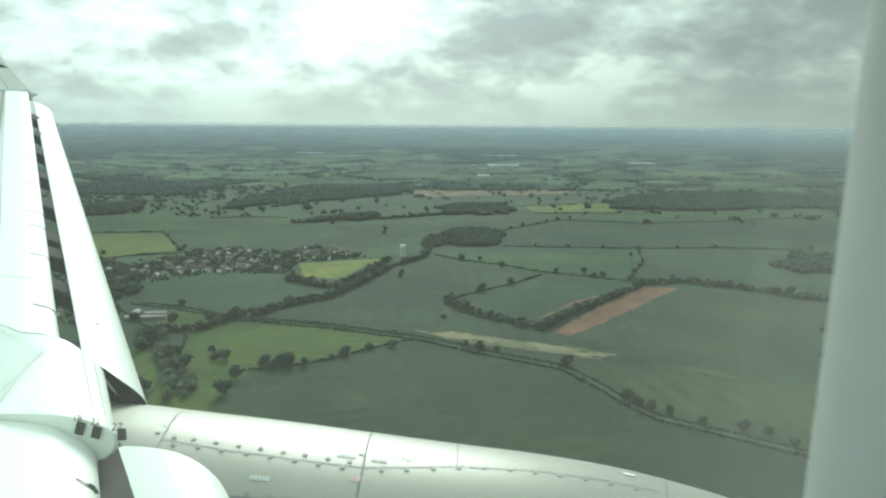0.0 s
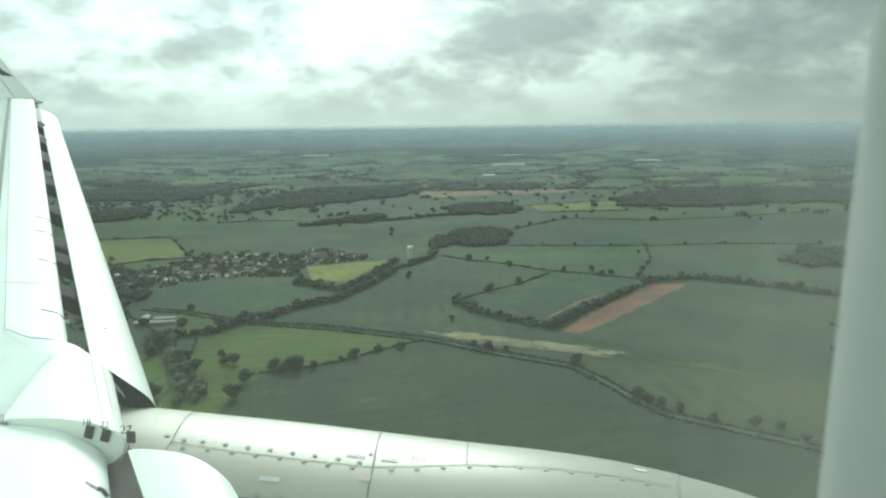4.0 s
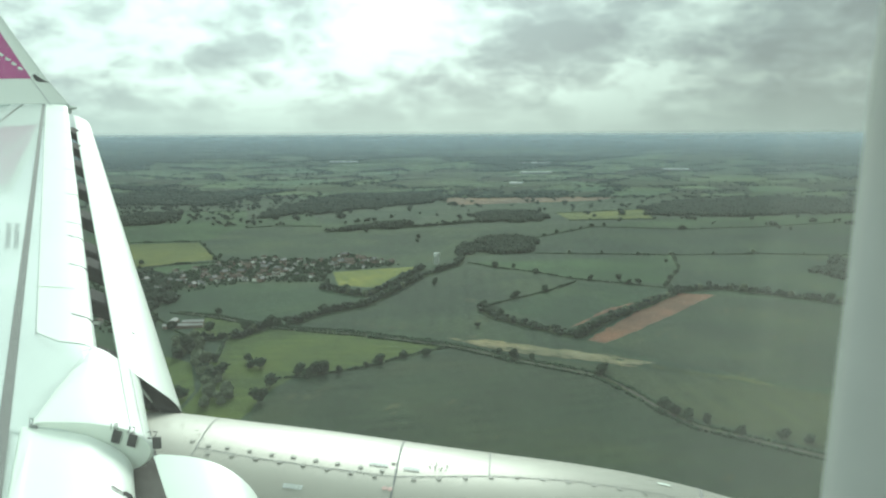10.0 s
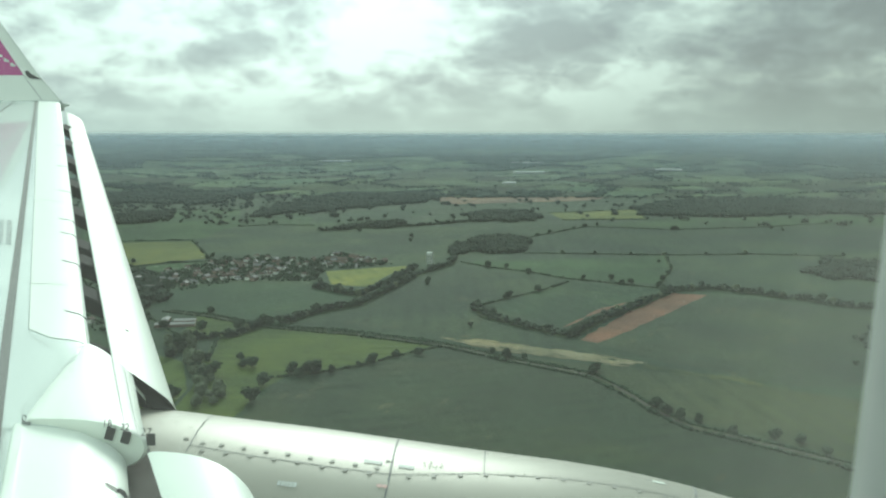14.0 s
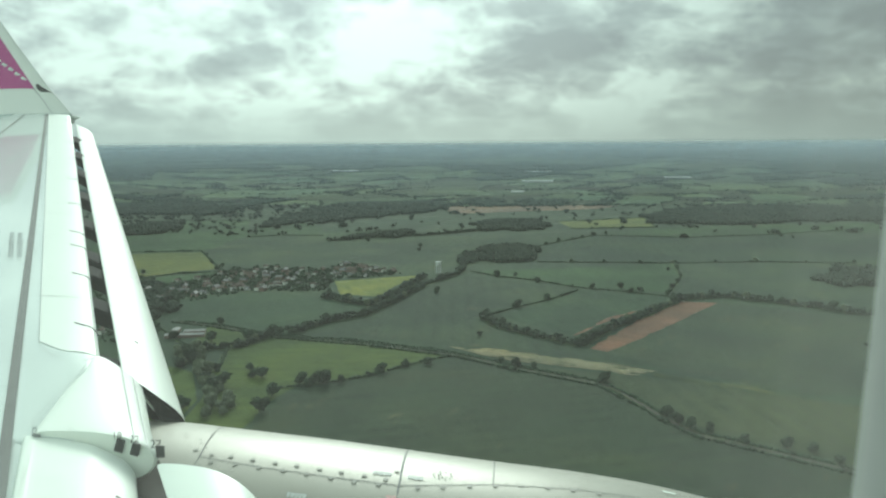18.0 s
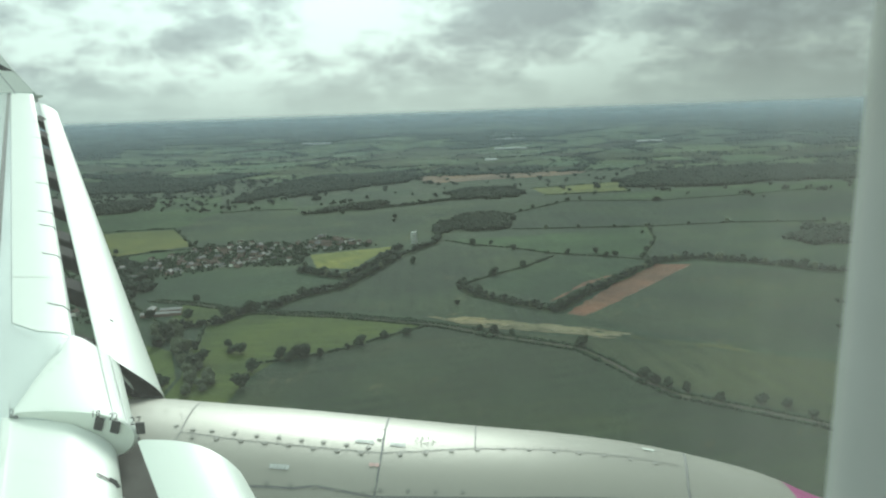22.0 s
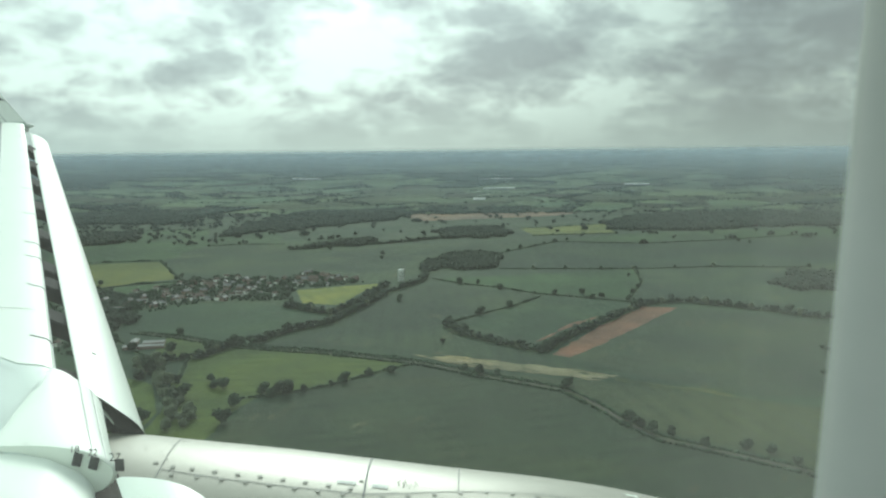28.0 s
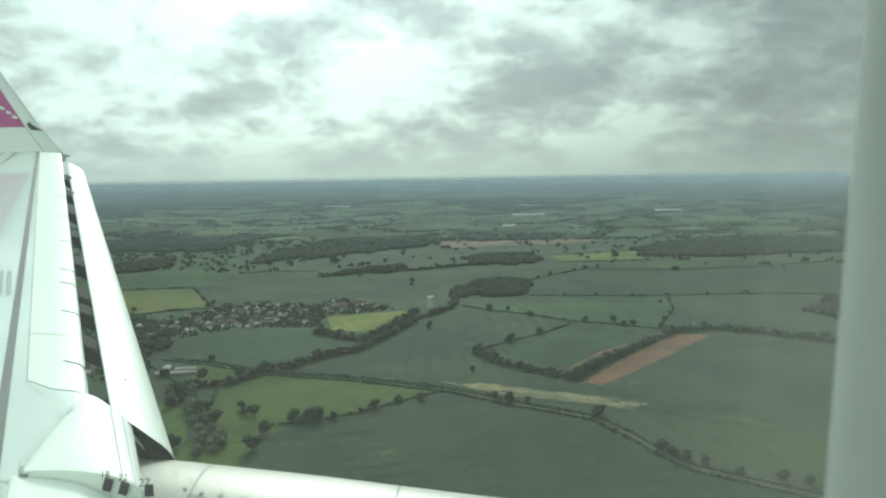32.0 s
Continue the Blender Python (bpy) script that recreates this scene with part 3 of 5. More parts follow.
FIELD_LABEL = {"crop_dark": "large dark green arable field with bare patches", "crop": "even green cereal field", "crop_blue": "blue-green cereal field",
               "crop_teal": "dark teal-green crop field", "meadow": "yellowish green hay meadow", "meadow_dark": "dull green grass field beside the lane",
               "pasture": "fresh green pasture", "yellow": "bright yellow-green field beside the village", "yellow_dull": "dull yellow-green field",
               "soil": "narrow strip of ploughed brown soil", "bare": "bare light brown field", "straw": "pale straw-coloured strip of dry ground", "straw_green": "thin yellowish strip in the crop"}
for i, (kind, pts) in enumerate(MORE_FIELDS):
    tagged(poly_field(kind, pts, -0.45 + 0.025 * i), FIELD_LABEL[kind], "field", "farm fields", "structure")
tagged(poly_field("crop", ((-420, 440), (420, 440), (1150, 2150), (1250, 2500), (-1250, 2500), (-1150, 2200)), 0.02), FIELD_LABEL["crop"], "field", "farm fields", "structure")


def streaks(kind, pts, up, n):
    """Thin ragged streaks of dry ground lying along a strip, thick in its middle and petering out at its ends."""
    half = len(pts) // 2
    near, far = list(pts[:half + 1]), list(pts[half:])[::-1]
    verts, faces = [], []

    def at(side_pts, f):
        ps = fair([(x, y, 0) for x, y in side_pts], 41, False)
        return ps[min(int(f * 40), 40)]

    for i in range(n):
        f0, g = rng.beta(1.6, 1.9), rng.normal(0.5, 0.20)
        length, fat = rng.uniform(0.05, 0.22), rng.uniform(0.012, 0.085)
        n0 = len(verts)
        for k in range(9):
            f = min(max(f0 + length * (k / 8 - 0.5), 0.0), 1.0)
            a, b = at(near, f), at(far, f)
            w = fat * math.sin(math.pi * (k + 0.3) / 8.6) * rng.uniform(0.6, 1.3)
            gg = g + 0.05 * noise.noise(Vector((f * 14, i * 3.1, 0.0)))
            for s_ in (-w, w):
                p = a.lerp(b, gg + s_)
                verts.append(lay(p.x, p.y, up + 0.0011 * i))
        faces += [(n0 + 2 * k, n0 + 2 * k + 2, n0 + 2 * k + 3, n0 + 2 * k + 1) for k in range(8)]
    me = mesh_of("dry_streaks", verts, faces, FIELD_MAT[kind])
    tagged(new("dry_streaks", me), FIELD_LABEL[kind], "dry ground", kind="stuff")


for i, (kind, pts) in enumerate(FIELDS):
    if kind.startswith("straw"):
        streaks(kind, pts, 0.46, 150 if kind == "straw" else 50)
    else:
        tagged(poly_field(kind, pts, 0.1 + 0.014 * i), FIELD_LABEL[kind], "field", "farm fields", "structure")

# ---- lumps of leaves ----
ico = bmesh.new()
bmesh.ops.create_icosphere(ico, subdivisions=1, radius=1)
ICO_V = np.array([v.co[:] for v in ico.verts])
ICO_F = np.array([[v.index for v in f.verts] for f in ico.faces])
ico.free()
ico = bmesh.new()
bmesh.ops.create_icosphere(ico, subdivisions=2, radius=1)
ICO2_V = np.array([v.co[:] for v in ico.verts])
ICO2_F = np.array([[v.index for v in f.verts] for f in ico.faces])
ico.free()


def lumps(name, centres, radii, mat, fine=False, rough=0.28, flat=0.85):
    """One mesh of ragged lumps: centres (n, 3), radii (n, 3)."""
    bv, bf = (ICO2_V, ICO2_F) if fine else (ICO_V, ICO_F)
    n, k = len(centres), len(bv)
    jit = 1 + rng.uniform(-rough, rough, (n, k, 1))
    v = (bv[None] * jit * np.asarray(radii)[:, None, :] + np.asarray(centres)[:, None, :]).reshape(-1, 3)
    f = (bf[None] + (np.arange(n) * k)[:, None, None]).reshape(-1, 3)
    me = bpy.data.meshes.new(name)
    me.vertices.add(len(v))
    me.vertices.foreach_set("co", v.ravel())
    me.loops.add(len(f) * 3)
    me.loops.foreach_set("vertex_index", f.ravel())
    me.polygons.add(len(f))
    me.polygons.foreach_set("loop_start", np.arange(len(f)) * 3)
    me.materials.append(mat)
    me.update(calc_edges=True)
    me.validate()
    return me


def crown_mesh(name, h, w, mat, seed):
    """A crown of many ragged clumps of leaves round an uneven middle, with small ones breaking the outline."""
    r = np.random.default_rng(seed)
    cs, rr = [], []
    lobes = [(r.uniform(-0.30, 0.30) * w, r.uniform(-0.30, 0.30) * w, h * r.uniform(0.28, 0.76), w * r.uniform(0.18, 0.30)) for _ in range(9)]
    lobes.append((0, 0, h * 0.5, w * 0.34))
    for x, y, z, q in lobes:
        for _ in range(30):
            d = r.normal(size=3)
            d /= np.linalg.norm(d)
            s = q * r.uniform(0.13, 0.3)
            cs.append((x + d[0] * q, y + d[1] * q, max(z + d[2] * q * 0.9, h * 0.09)))
            rr.append((s, s, s * 0.8))
        cs.append((x, y, z))
        rr.append((q * 0.86, q * 0.86, q * 0.78))
    return lumps(name, np.array(cs), np.array(rr), mat, rough=0.35)


def trunk_mesh(h, w, seed):
    r = np.random.default_rng(seed)
    verts, faces = [], []

    def limb(a, b, r0, r1):
        a, b = Vector(a), Vector(b)
        q = (b - a).to_track_quat("Z", "Y")
        n0 = len(verts)
        for p, rad in ((a, r0), (a.lerp(b, 0.5), (r0 + r1) * 0.5), (b, r1)):
            for k in range(7):
                verts.append(p + q @ Vector((rad * math.cos(k * math.tau / 7), rad * math.sin(k * math.tau / 7), 0)))
        for i in range(2):
            for k in range(7):
                faces.append((n0 + i * 7 + k, n0 + i * 7 + (k + 1) % 7, n0 + (i + 1) * 7 + (k + 1) % 7, n0 + (i + 1) * 7 + k))
    limb((0, 0, -0.5), (0, 0, h * 0.4), w * 0.05, w * 0.032)
    for k in range(5):
        t = k * math.tau / 5 + r.uniform(-0.4, 0.4)
        limb((0, 0, h * r.uniform(0.2, 0.38)), (math.cos(t) * w * 0.3, math.sin(t) * w * 0.3, h * r.uniform(0.5, 0.75)), w * 0.024, w * 0.008)
    return mesh_of("trunk", verts, faces, BARK, True)


TREE_KINDS = []
for i, (h, w, mat) in enumerate(((14, 15, LEAF), (12, 12, LEAF), (15, 13, LEAF), (11, 14, LEAF), (12, 13, LEAF_PALE), (9, 8, LEAF))):
    TREE_KINDS.append((trunk_mesh(h, w, 40 + i), crown_mesh("crown", h, w, mat, 60 + i)))


def tree(x, y, size=1.0, kind=0, label="broad dark green oak standing in farmland", group="field trees"):
    k = draw_in(y)
    base = tagged(new("tree"), label, "tree", group)
    base.matrix_world = Matrix.Translation(lay(x, y)) @ Matrix.Rotation(rng.uniform(0, 6.28), 4, "Z") @ Matrix.Diagonal((*(size * k * rng.uniform(0.9, 1.1, 3)), 1))
    tr, cr = TREE_KINDS[kind]
    part_mesh("trunk", tr, base)
    part_mesh("crown", cr, base)
    return base


def along_line(pts, step):
    out = []
    for (x0, y0), (x1, y1) in zip(pts, pts[1:]):
        n = max(int(math.hypot(x1 - x0, y1 - y0) / step), 1)
        out += [(x0 + (x1 - x0) * i / n, y0 + (y1 - y0) * i / n) for i in range(n)]
    return out + [pts[-1]]


def hedge(pts, h=2.6, label="clipped green field hedge", gaps=0.04):
    cs, rr = [], []
    for x, y in along_line(pts, 2.4):
        if rng.random() < gaps:
            continue
        k = draw_in(y)
        s = rng.uniform(0.7, 1.3) * (1.0 + 1.5 * max(noise.noise(Vector((x / 34, y / 34, 2.0))) - 0.12, 0))
        cs.append(lay(x + rng.normal(0, 0.5), y + rng.normal(0, 0.5), h * 0.4 * s * k))
        rr.append((1.9 * k * s, 1.9 * k * s, h * 0.62 * s * k))
    o = new("hedge", lumps("hedge", np.array(cs), np.array(rr), HEDGE, rough=0.3))
    return tagged(o, label, "hedge", "field hedges", "stuff")


def margin(pts, width):
    verts, faces = [], []
    ps = [Vector((x, y, 0)) for x, y in along_line(pts, 12)]
    for i, p in enumerate(ps):
        d = (ps[min(i + 1, len(ps) - 1)] - ps[max(i - 1, 0)]).normalized()
        n = Vector((-d.y, d.x, 0)) * width / 2
        for q in (p - n * rng.uniform(0.7, 1.4), p + n * rng.uniform(0.7, 1.4)):
            verts.append(lay(q.x, q.y, 0.52))
        if i:
            faces.append((2 * i - 2, 2 * i - 1, 2 * i + 1, 2 * i))
    tagged(new("grass_margin", mesh_of("grass_margin", verts, faces, MARGIN)), "strip of rough grass along a hedge", "grass", kind="stuff")


for kind, pts in HEDGES:
    margin(pts, 7 if kind == "hedge" else 13)
    hedge(pts, 2.4 if kind == "hedge" else 4.0, "clipped green field hedge" if kind == "hedge" else "tall overgrown hedge under a row of trees")
    for x, y in along_line(pts, 16 if kind == "tall" else 60):
        if (kind == "tall" and y > 1350) or abs(x) > 0.56 * y:
            continue
        if kind == "tall" or rng.random() < 0.6:
            s = rng.uniform(0.55, 1.0) if kind == "tall" else rng.uniform(0.4, 0.95)
            tree(x + rng.normal(0, 2.5), y + rng.normal(0, 2.5), s, int(rng.integers(0, 6)),
                 "dark green tree in a dense hedgerow" if kind == "tall" else "lone dark green tree in a field hedge", "hedgerow trees")
far_rows = [p for kind, pts in HEDGES if kind == "tall" for p in along_line(pts, 9)]
cs, rr = [], []
for x, y in far_rows:
    s = rng.uniform(0.6, 1.1)
    for _ in range(5):
        cs.append(lay(x + rng.normal(0, 3), y + rng.normal(0, 3), rng.uniform(2.5, 9) * s))
        rr.append(rng.uniform(2.0, 4.2) * s * np.array((1, 1, 0.85)))
tagged(new("tree_rows", lumps("tree_rows", np.array(cs), np.array(rr), WOOD, rough=0.34)), "rows of dark green trees and tall shrubs along hedges", "trees", kind="stuff")
for i, (x, y) in enumerate(BIG_TREES):
    tree(x, y, rng.uniform(0.9, 1.3), i % 4, "large dark green oak near the brook")
for x, y in TREES:
    tree(x, y, rng.uniform(0.5, 0.85), int(rng.integers(0, 4)))


def inside(x, y, poly):
    hit = False
    for (x0, y0), (x1, y1) in zip(poly, poly[1:] + poly[:1]):
        if (y0 > y) != (y1 > y) and x < (x1 - x0) * (y - y0) / (y1 - y0) + x0:
            hit = not hit
    return hit


def scatter(poly, spacing):
    xs, ys = [p[0] for p in poly], [p[1] for p in poly]
    out = []
    for gx_ in np.arange(min(xs), max(xs), spacing):
        for gy_ in np.arange(min(ys), max(ys), spacing):
            x, y = gx_ + rng.uniform(-0.5, 0.5) * spacing, gy_ + rng.uniform(-0.5, 0.5) * spacing
            if inside(x, y, poly):
                out.append((x, y))
    return out


WOODS = tuple((n, tuple((x + 125, y) for x, y in p) if n == "oakwood" else p) for n, p in WOODS)
for name, poly in WOODS:
    if name == "brookwood":
        for x, y in scatter(poly, 13):
            tree(x, y, rng.uniform(0.6, 1.05), int(rng.choice((4, 4, 4, 4, 4, 0))), "pale grey-green willow by the brook", "brook trees")
        continue
    xs, ys = [p[0] for p in poly], [p[1] for p in poly]
    around = ((min(xs) - 60, min(ys) - 60), (max(xs) + 60, min(ys) - 60), (max(xs) + 60, max(ys) + 60), (min(xs) - 60, max(ys) + 60))
    pts = []
    for x, y in scatter(around, 7.6):
        n1, n2 = noise.noise(Vector((x / 70, y / 110, 0.3))), noise.noise(Vector((x / 70, y / 110, 7.3)))
        if inside(x + 55 * n1, y + 85 * n2, poly) and noise.noise(Vector((x / 45, y / 60, 4.1))) < 0.36:
            pts.append((x, y))
    cs, rr = [], []
    for x, y in pts:
        k = draw_in(y)
        h = rng.uniform(7, 13) * (1 + 0.45 * noise.noise(Vector((x / 30, y / 40, 11.0))))
        for _ in range(3):
            cs.append(lay(x + rng.normal(0, 2.4), y + rng.normal(0, 2.4), h * k * rng.uniform(0.45, 0.8)))
            q = rng.uniform(1.8, 3.6) * k
            rr.append((q, q, q * 0.85))
        cs.append(lay(x, y, h * 0.4 * k))
        rr.append((4.4 * k, 4.4 * k, h * 0.45 * k))
    o = new("woodland", lumps("woodland", np.array(cs), np.array(rr), WOOD, rough=0.34))
    tagged(o, "dense dark green wood of mixed broadleaf trees", "woodland", "woods", "stuff")

# ---- parkland trees and clumps in the middle distance ----
cs, rr = [], []
for poly, gap in ((((-1150, 2250), (-420, 2200), (-380, 3300), (-1300, 3300)), 62), (((-350, 2250), (500, 2300), (700, 3250), (-350, 3250)), 120), (((600, 2100), (1500, 2150), (1700, 3200), (700, 3200)), 110)):
    for x, y in scatter(poly, gap):
        n = 1 if rng.random() < 0.6 else int(rng.integers(2, 7))
        for _ in range(n):
            tx, ty, s = x + rng.normal(0, 9), y + rng.normal(0, 9), rng.uniform(0.7, 1.25)
            k = draw_in(ty)
            for _ in range(6):
                cs.append(lay(tx + rng.normal(0, 2.6) * s, ty + rng.normal(0, 2.6) * s, rng.uniform(3, 9.5) * s * k))
                rr.append(rng.uniform(2.2, 4.4) * s * k * np.array((1, 1, 0.85)))
tagged(new("parkland_trees", lumps("parkland_trees", np.array(cs), np.array(rr), WOOD, rough=0.34)), "scattered dark green parkland trees in clumps", "trees", kind="stuff")

# ---- the lane ----
def ribbon(pts, width, up, shift=0.0):
    ps = fair([(x, y, 0) for x, y in pts], len(pts) * 8, False)
    verts = []
    for i, p in enumerate(ps):
        d = (ps[min(i + 1, len(ps) - 1)] - ps[max(i - 1, 0)]).normalized()
        n = Vector((-d.y, d.x, 0))
        for s in (-0.5, 0.5):
            q = p + n * (s * width + shift)
            verts.append(lay(q.x, q.y, up))
    return verts, [(2 * i, 2 * i + 2, 2 * i + 3, 2 * i + 1) for i in range(len(ps) - 1)]


tagged(new("verge", mesh_of("verge", *ribbon(ROAD, 7, 0.56), VERGE)), "light green mown verge along the lane", "verge", kind="structure")
tagged(new("road", mesh_of("road", *ribbon(ROAD, 2.8, 0.6), ASPHALT)), "narrow grey country lane between hedges", "road", kind="structure")
hedge([(x + 4, y + 4) for x, y in ROAD], 2.2, "low clipped hedge beside the lane", 0.1)
hedge([(x - 4, y - 4) for x, y in ROAD], 2.2, "low clipped hedge beside the lane", 0.1)

# ---- the village ----
def house_kind(w, d, h, wall_mat, roof_mat):
    base = tagged(new("house"), "small two-storey brick village house with pitched tiled roof", "house", "village houses")
    bm = bmesh.new()
    box(bm, (w, d, h), (0, 0, h / 2))
    part("wall", bm, wall_mat, base)
    rise = d * 0.42
    verts = [(-w / 2 - 0.4, -d / 2 - 0.4, h), (w / 2 + 0.4, -d / 2 - 0.4, h), (w / 2 + 0.4, d / 2 + 0.4, h), (-w / 2 - 0.4, d / 2 + 0.4, h), (-w / 2 - 0.4, 0, h + rise), (w / 2 + 0.4, 0, h + rise)]
    part_mesh("roof", mesh_of("roof", verts, [(0, 1, 5, 4), (2, 3, 4, 5), (1, 2, 5), (3, 0, 4), (3, 2, 1, 0)], roof_mat), base)
    bm = bmesh.new()
    box(bm, (0.9, 0.6, 1.8), (w * 0.32, 0, h + rise + 0.3))
    part("chimney", bm, BRICK, base)
    for x in (-w * 0.28, w * 0.28):
        for z in (h * 0.28, h * 0.74):
            bm = bmesh.new()
            box(bm, (1.5, 0.1, 1.2), (x, -d / 2 - 0.02, z))
            part("window", bm, GLASS_DARK, base)
    return base


KINDS = [house_kind(10, 8, 5.2, BRICK, TILE), house_kind(13, 8.5, 5.4, BRICK, SLATE), house_kind(9, 7.5, 5, RENDER_W, TILE), house_kind(18, 8, 5.2, BRICK, TILE), house_kind(8, 7, 3.2, RENDER_W, SLATE)]
spots = scatter(VILLAGE, 24)
rng.shuffle(spots)
spots = spots[:170]
old = scatter(OLD_VILLAGE, 26)
rng.shuffle(old)
spots += old[:110]
used, garden = [False] * len(KINDS), []
for i, (x, y) in enumerate(spots):
    if i % 5 in (1, 3):
        garden += [(x + rng.normal(0, 4), y + rng.normal(0, 4)) for _ in range(3)]
        continue
    k = int(rng.choice(5, p=(0.14, 0.13, 0.42, 0.08, 0.23)))
    m = Matrix.Translation(lay(x, y)) @ Matrix.Rotation(radians(-18 + 90 * int(rng.integers(0, 2)) + rng.normal(0, 9)), 4, "Z")
    if used[k]:
        o = copy_thing(KINDS[k], m)
    else:
        o = KINDS[k]
        o.matrix_basis = m
        used[k] = True
    if k in (2, 4):
        tagged(o, "white rendered village house with pitched roof")
    elif k == 3:
        tagged(o, "long brick terrace of village houses")
cs, rr = [], []
for x, y in garden:
    q = rng.uniform(0.55, 1.0)
    for _ in range(7):
        cs.append(lay(x + rng.normal(0, 2.0) * q, y + rng.normal(0, 2.0) * q, rng.uniform(2.5, 8.5) * q))
        rr.append(rng.uniform(1.6, 3.2) * q * np.array((1, 1, 0.85)))
tagged(new("garden_trees", lumps("garden_trees", np.array(cs), np.array(rr), HEDGE, rough=0.34)), "dark green garden trees among the village houses", "trees", kind="stuff")
ps = scatter(VILLAGE, 9) + scatter(OLD_VILLAGE, 14)
cs = [lay(x, y, 1.8) for x, y in ps]
o = new("garden_shrubs", lumps("garden_shrubs", np.array(cs), rng.uniform(1.3, 3.8, (len(cs), 3)), HEDGE))
tagged(o, "green garden shrubs and small trees between the houses", "shrubs", kind="stuff")

# ---- the water tower ----
tower = tagged(new("water_tower"), "pale concrete water tower on slender legs among trees", "water tower")
tower.matrix_world = Matrix.Translation(lay(-20, 1540)) @ Matrix.Diagonal((0.7, 0.7, 0.7, 1))
bm = bmesh.new()
bmesh.ops.create_cone(bm, cap_ends=True, segments=24, radius1=7.5, radius2=7.8, depth=6, matrix=Matrix.Translation((0, 0, 26.5)))
part("tank", bm, CONCRETE, tower)
bm = bmesh.new()
bmesh.ops.create_cone(bm, cap_ends=True, segments=24, radius1=8.1, radius2=7.4, depth=0.8, matrix=Matrix.Translation((0, 0, 29.9)))
part("cap", bm, CONCRETE, tower)
for k in range(8):
    t = k * math.tau / 8
    bm = bmesh.new()
    bmesh.ops.create_cone(bm, cap_ends=True, segments=8, radius1=0.9, radius2=0.8, depth=24, matrix=Matrix.Translation((6.4 * math.cos(t), 6.4 * math.sin(t), 11.8)))
    part("leg", bm, CONCRETE, tower)
bm = bmesh.new()
bmesh.ops.create_cone(bm, cap_ends=True, segments=12, radius1=1.6, radius2=1.6, depth=24, matrix=Matrix.Translation((0, 0, 11.8)))
part("stair_shaft", bm, CONCRETE, tower)

# ---- low sheds below the village ----
for x, y, w, d, a in ((-335, 1030, 34, 12, 8), (-322, 1052, 26, 10, 8), (-348, 1058, 18, 9, 95), (-312, 1032, 16, 8, 8)):
    b = tagged(new("shed"), "long low grey-roofed shed below the village", "shed", "sheds")
    b.matrix_world = Matrix.Translation(lay(x, y)) @ Matrix.Rotation(radians(a), 4, "Z")
    bm = bmesh.new()
    box(bm, (w, d, 3.4), (0, 0, 1.7))
    part("wall", bm, BRICK, b)
    verts = [(-w / 2 - 0.3, -d / 2 - 0.3, 3.4), (w / 2 + 0.3, -d / 2 - 0.3, 3.4), (w / 2 + 0.3, d / 2 + 0.3, 3.4), (-w / 2 - 0.3, d / 2 + 0.3, 3.4), (-w / 2 - 0.3, 0, 5.2), (w / 2 + 0.3, 0, 5.2)]
    part_mesh("roof", mesh_of("roof", verts, [(0, 1, 5, 4), (2, 3, 4, 5), (1, 2, 5), (3, 0, 4)], SHED_ROOF), b)

# ---- the farm and the white cottage farther on ----
def barn(x, y, w, d, h, turn, roof, label):
    b = tagged(new("barn"), label, "barn", "farm buildings")
    b.matrix_world = Matrix.Translation(lay(x, y)) @ Matrix.Rotation(radians(turn), 4, "Z")
    bm = bmesh.new()
    box(bm, (w, d, h), (0, 0, h / 2))
    part("wall", bm, BRICK, b)
    verts = [(-w / 2 - 0.4, -d / 2 - 0.4, h), (w / 2 + 0.4, -d / 2 - 0.4, h), (w / 2 + 0.4, d / 2 + 0.4, h), (-w / 2 - 0.4, d / 2 + 0.4, h), (-w / 2 - 0.4, 0, h + d * 0.25), (w / 2 + 0.4, 0, h + d * 0.25)]
    part_mesh("roof", mesh_of("roof", verts, [(0, 1, 5, 4), (2, 3, 4, 5), (1, 2, 5), (3, 0, 4)], roof), b)
    bm = bmesh.new()
    box(bm, (4.0, 0.1, h * 0.8), (w * 0.2, -d / 2 - 0.03, h * 0.4))
    part("door", bm, DARK, b)
    return b


for x, y, w, d, turn in ((868, 572, 34, 11, -25), (905, 640, 40, 14, -22), (932, 618, 38, 13, -22), (940, 585, 44, 14, -22), (905, 662, 26, 9, -20)):
    barn(x, y, w, d, 4.2, turn, SLATE, "long grey-roofed farm barn in a yard")
barn(893, 604, 18, 13, 5, -22, LEAF_PALE, "farm barn with a pale green curved roof")
cottage = copy_thing(KINDS[2], Matrix.Translation(lay(1054, 760)) @ Matrix.Rotation(0.3, 4, "Z"))
tagged(cottage, "white country cottage beside a tall dark tree", group="country cottages")
cottage = copy_thing(KINDS[4], Matrix.Translation(lay(1024, 764)) @ Matrix.Rotation(0.2, 4, "Z"))
tagged(cottage, "low white outhouse beside the cottage", group="country cottages")
tree(1057, 772, 0.9, 2, "tall dark tree behind the white cottage")

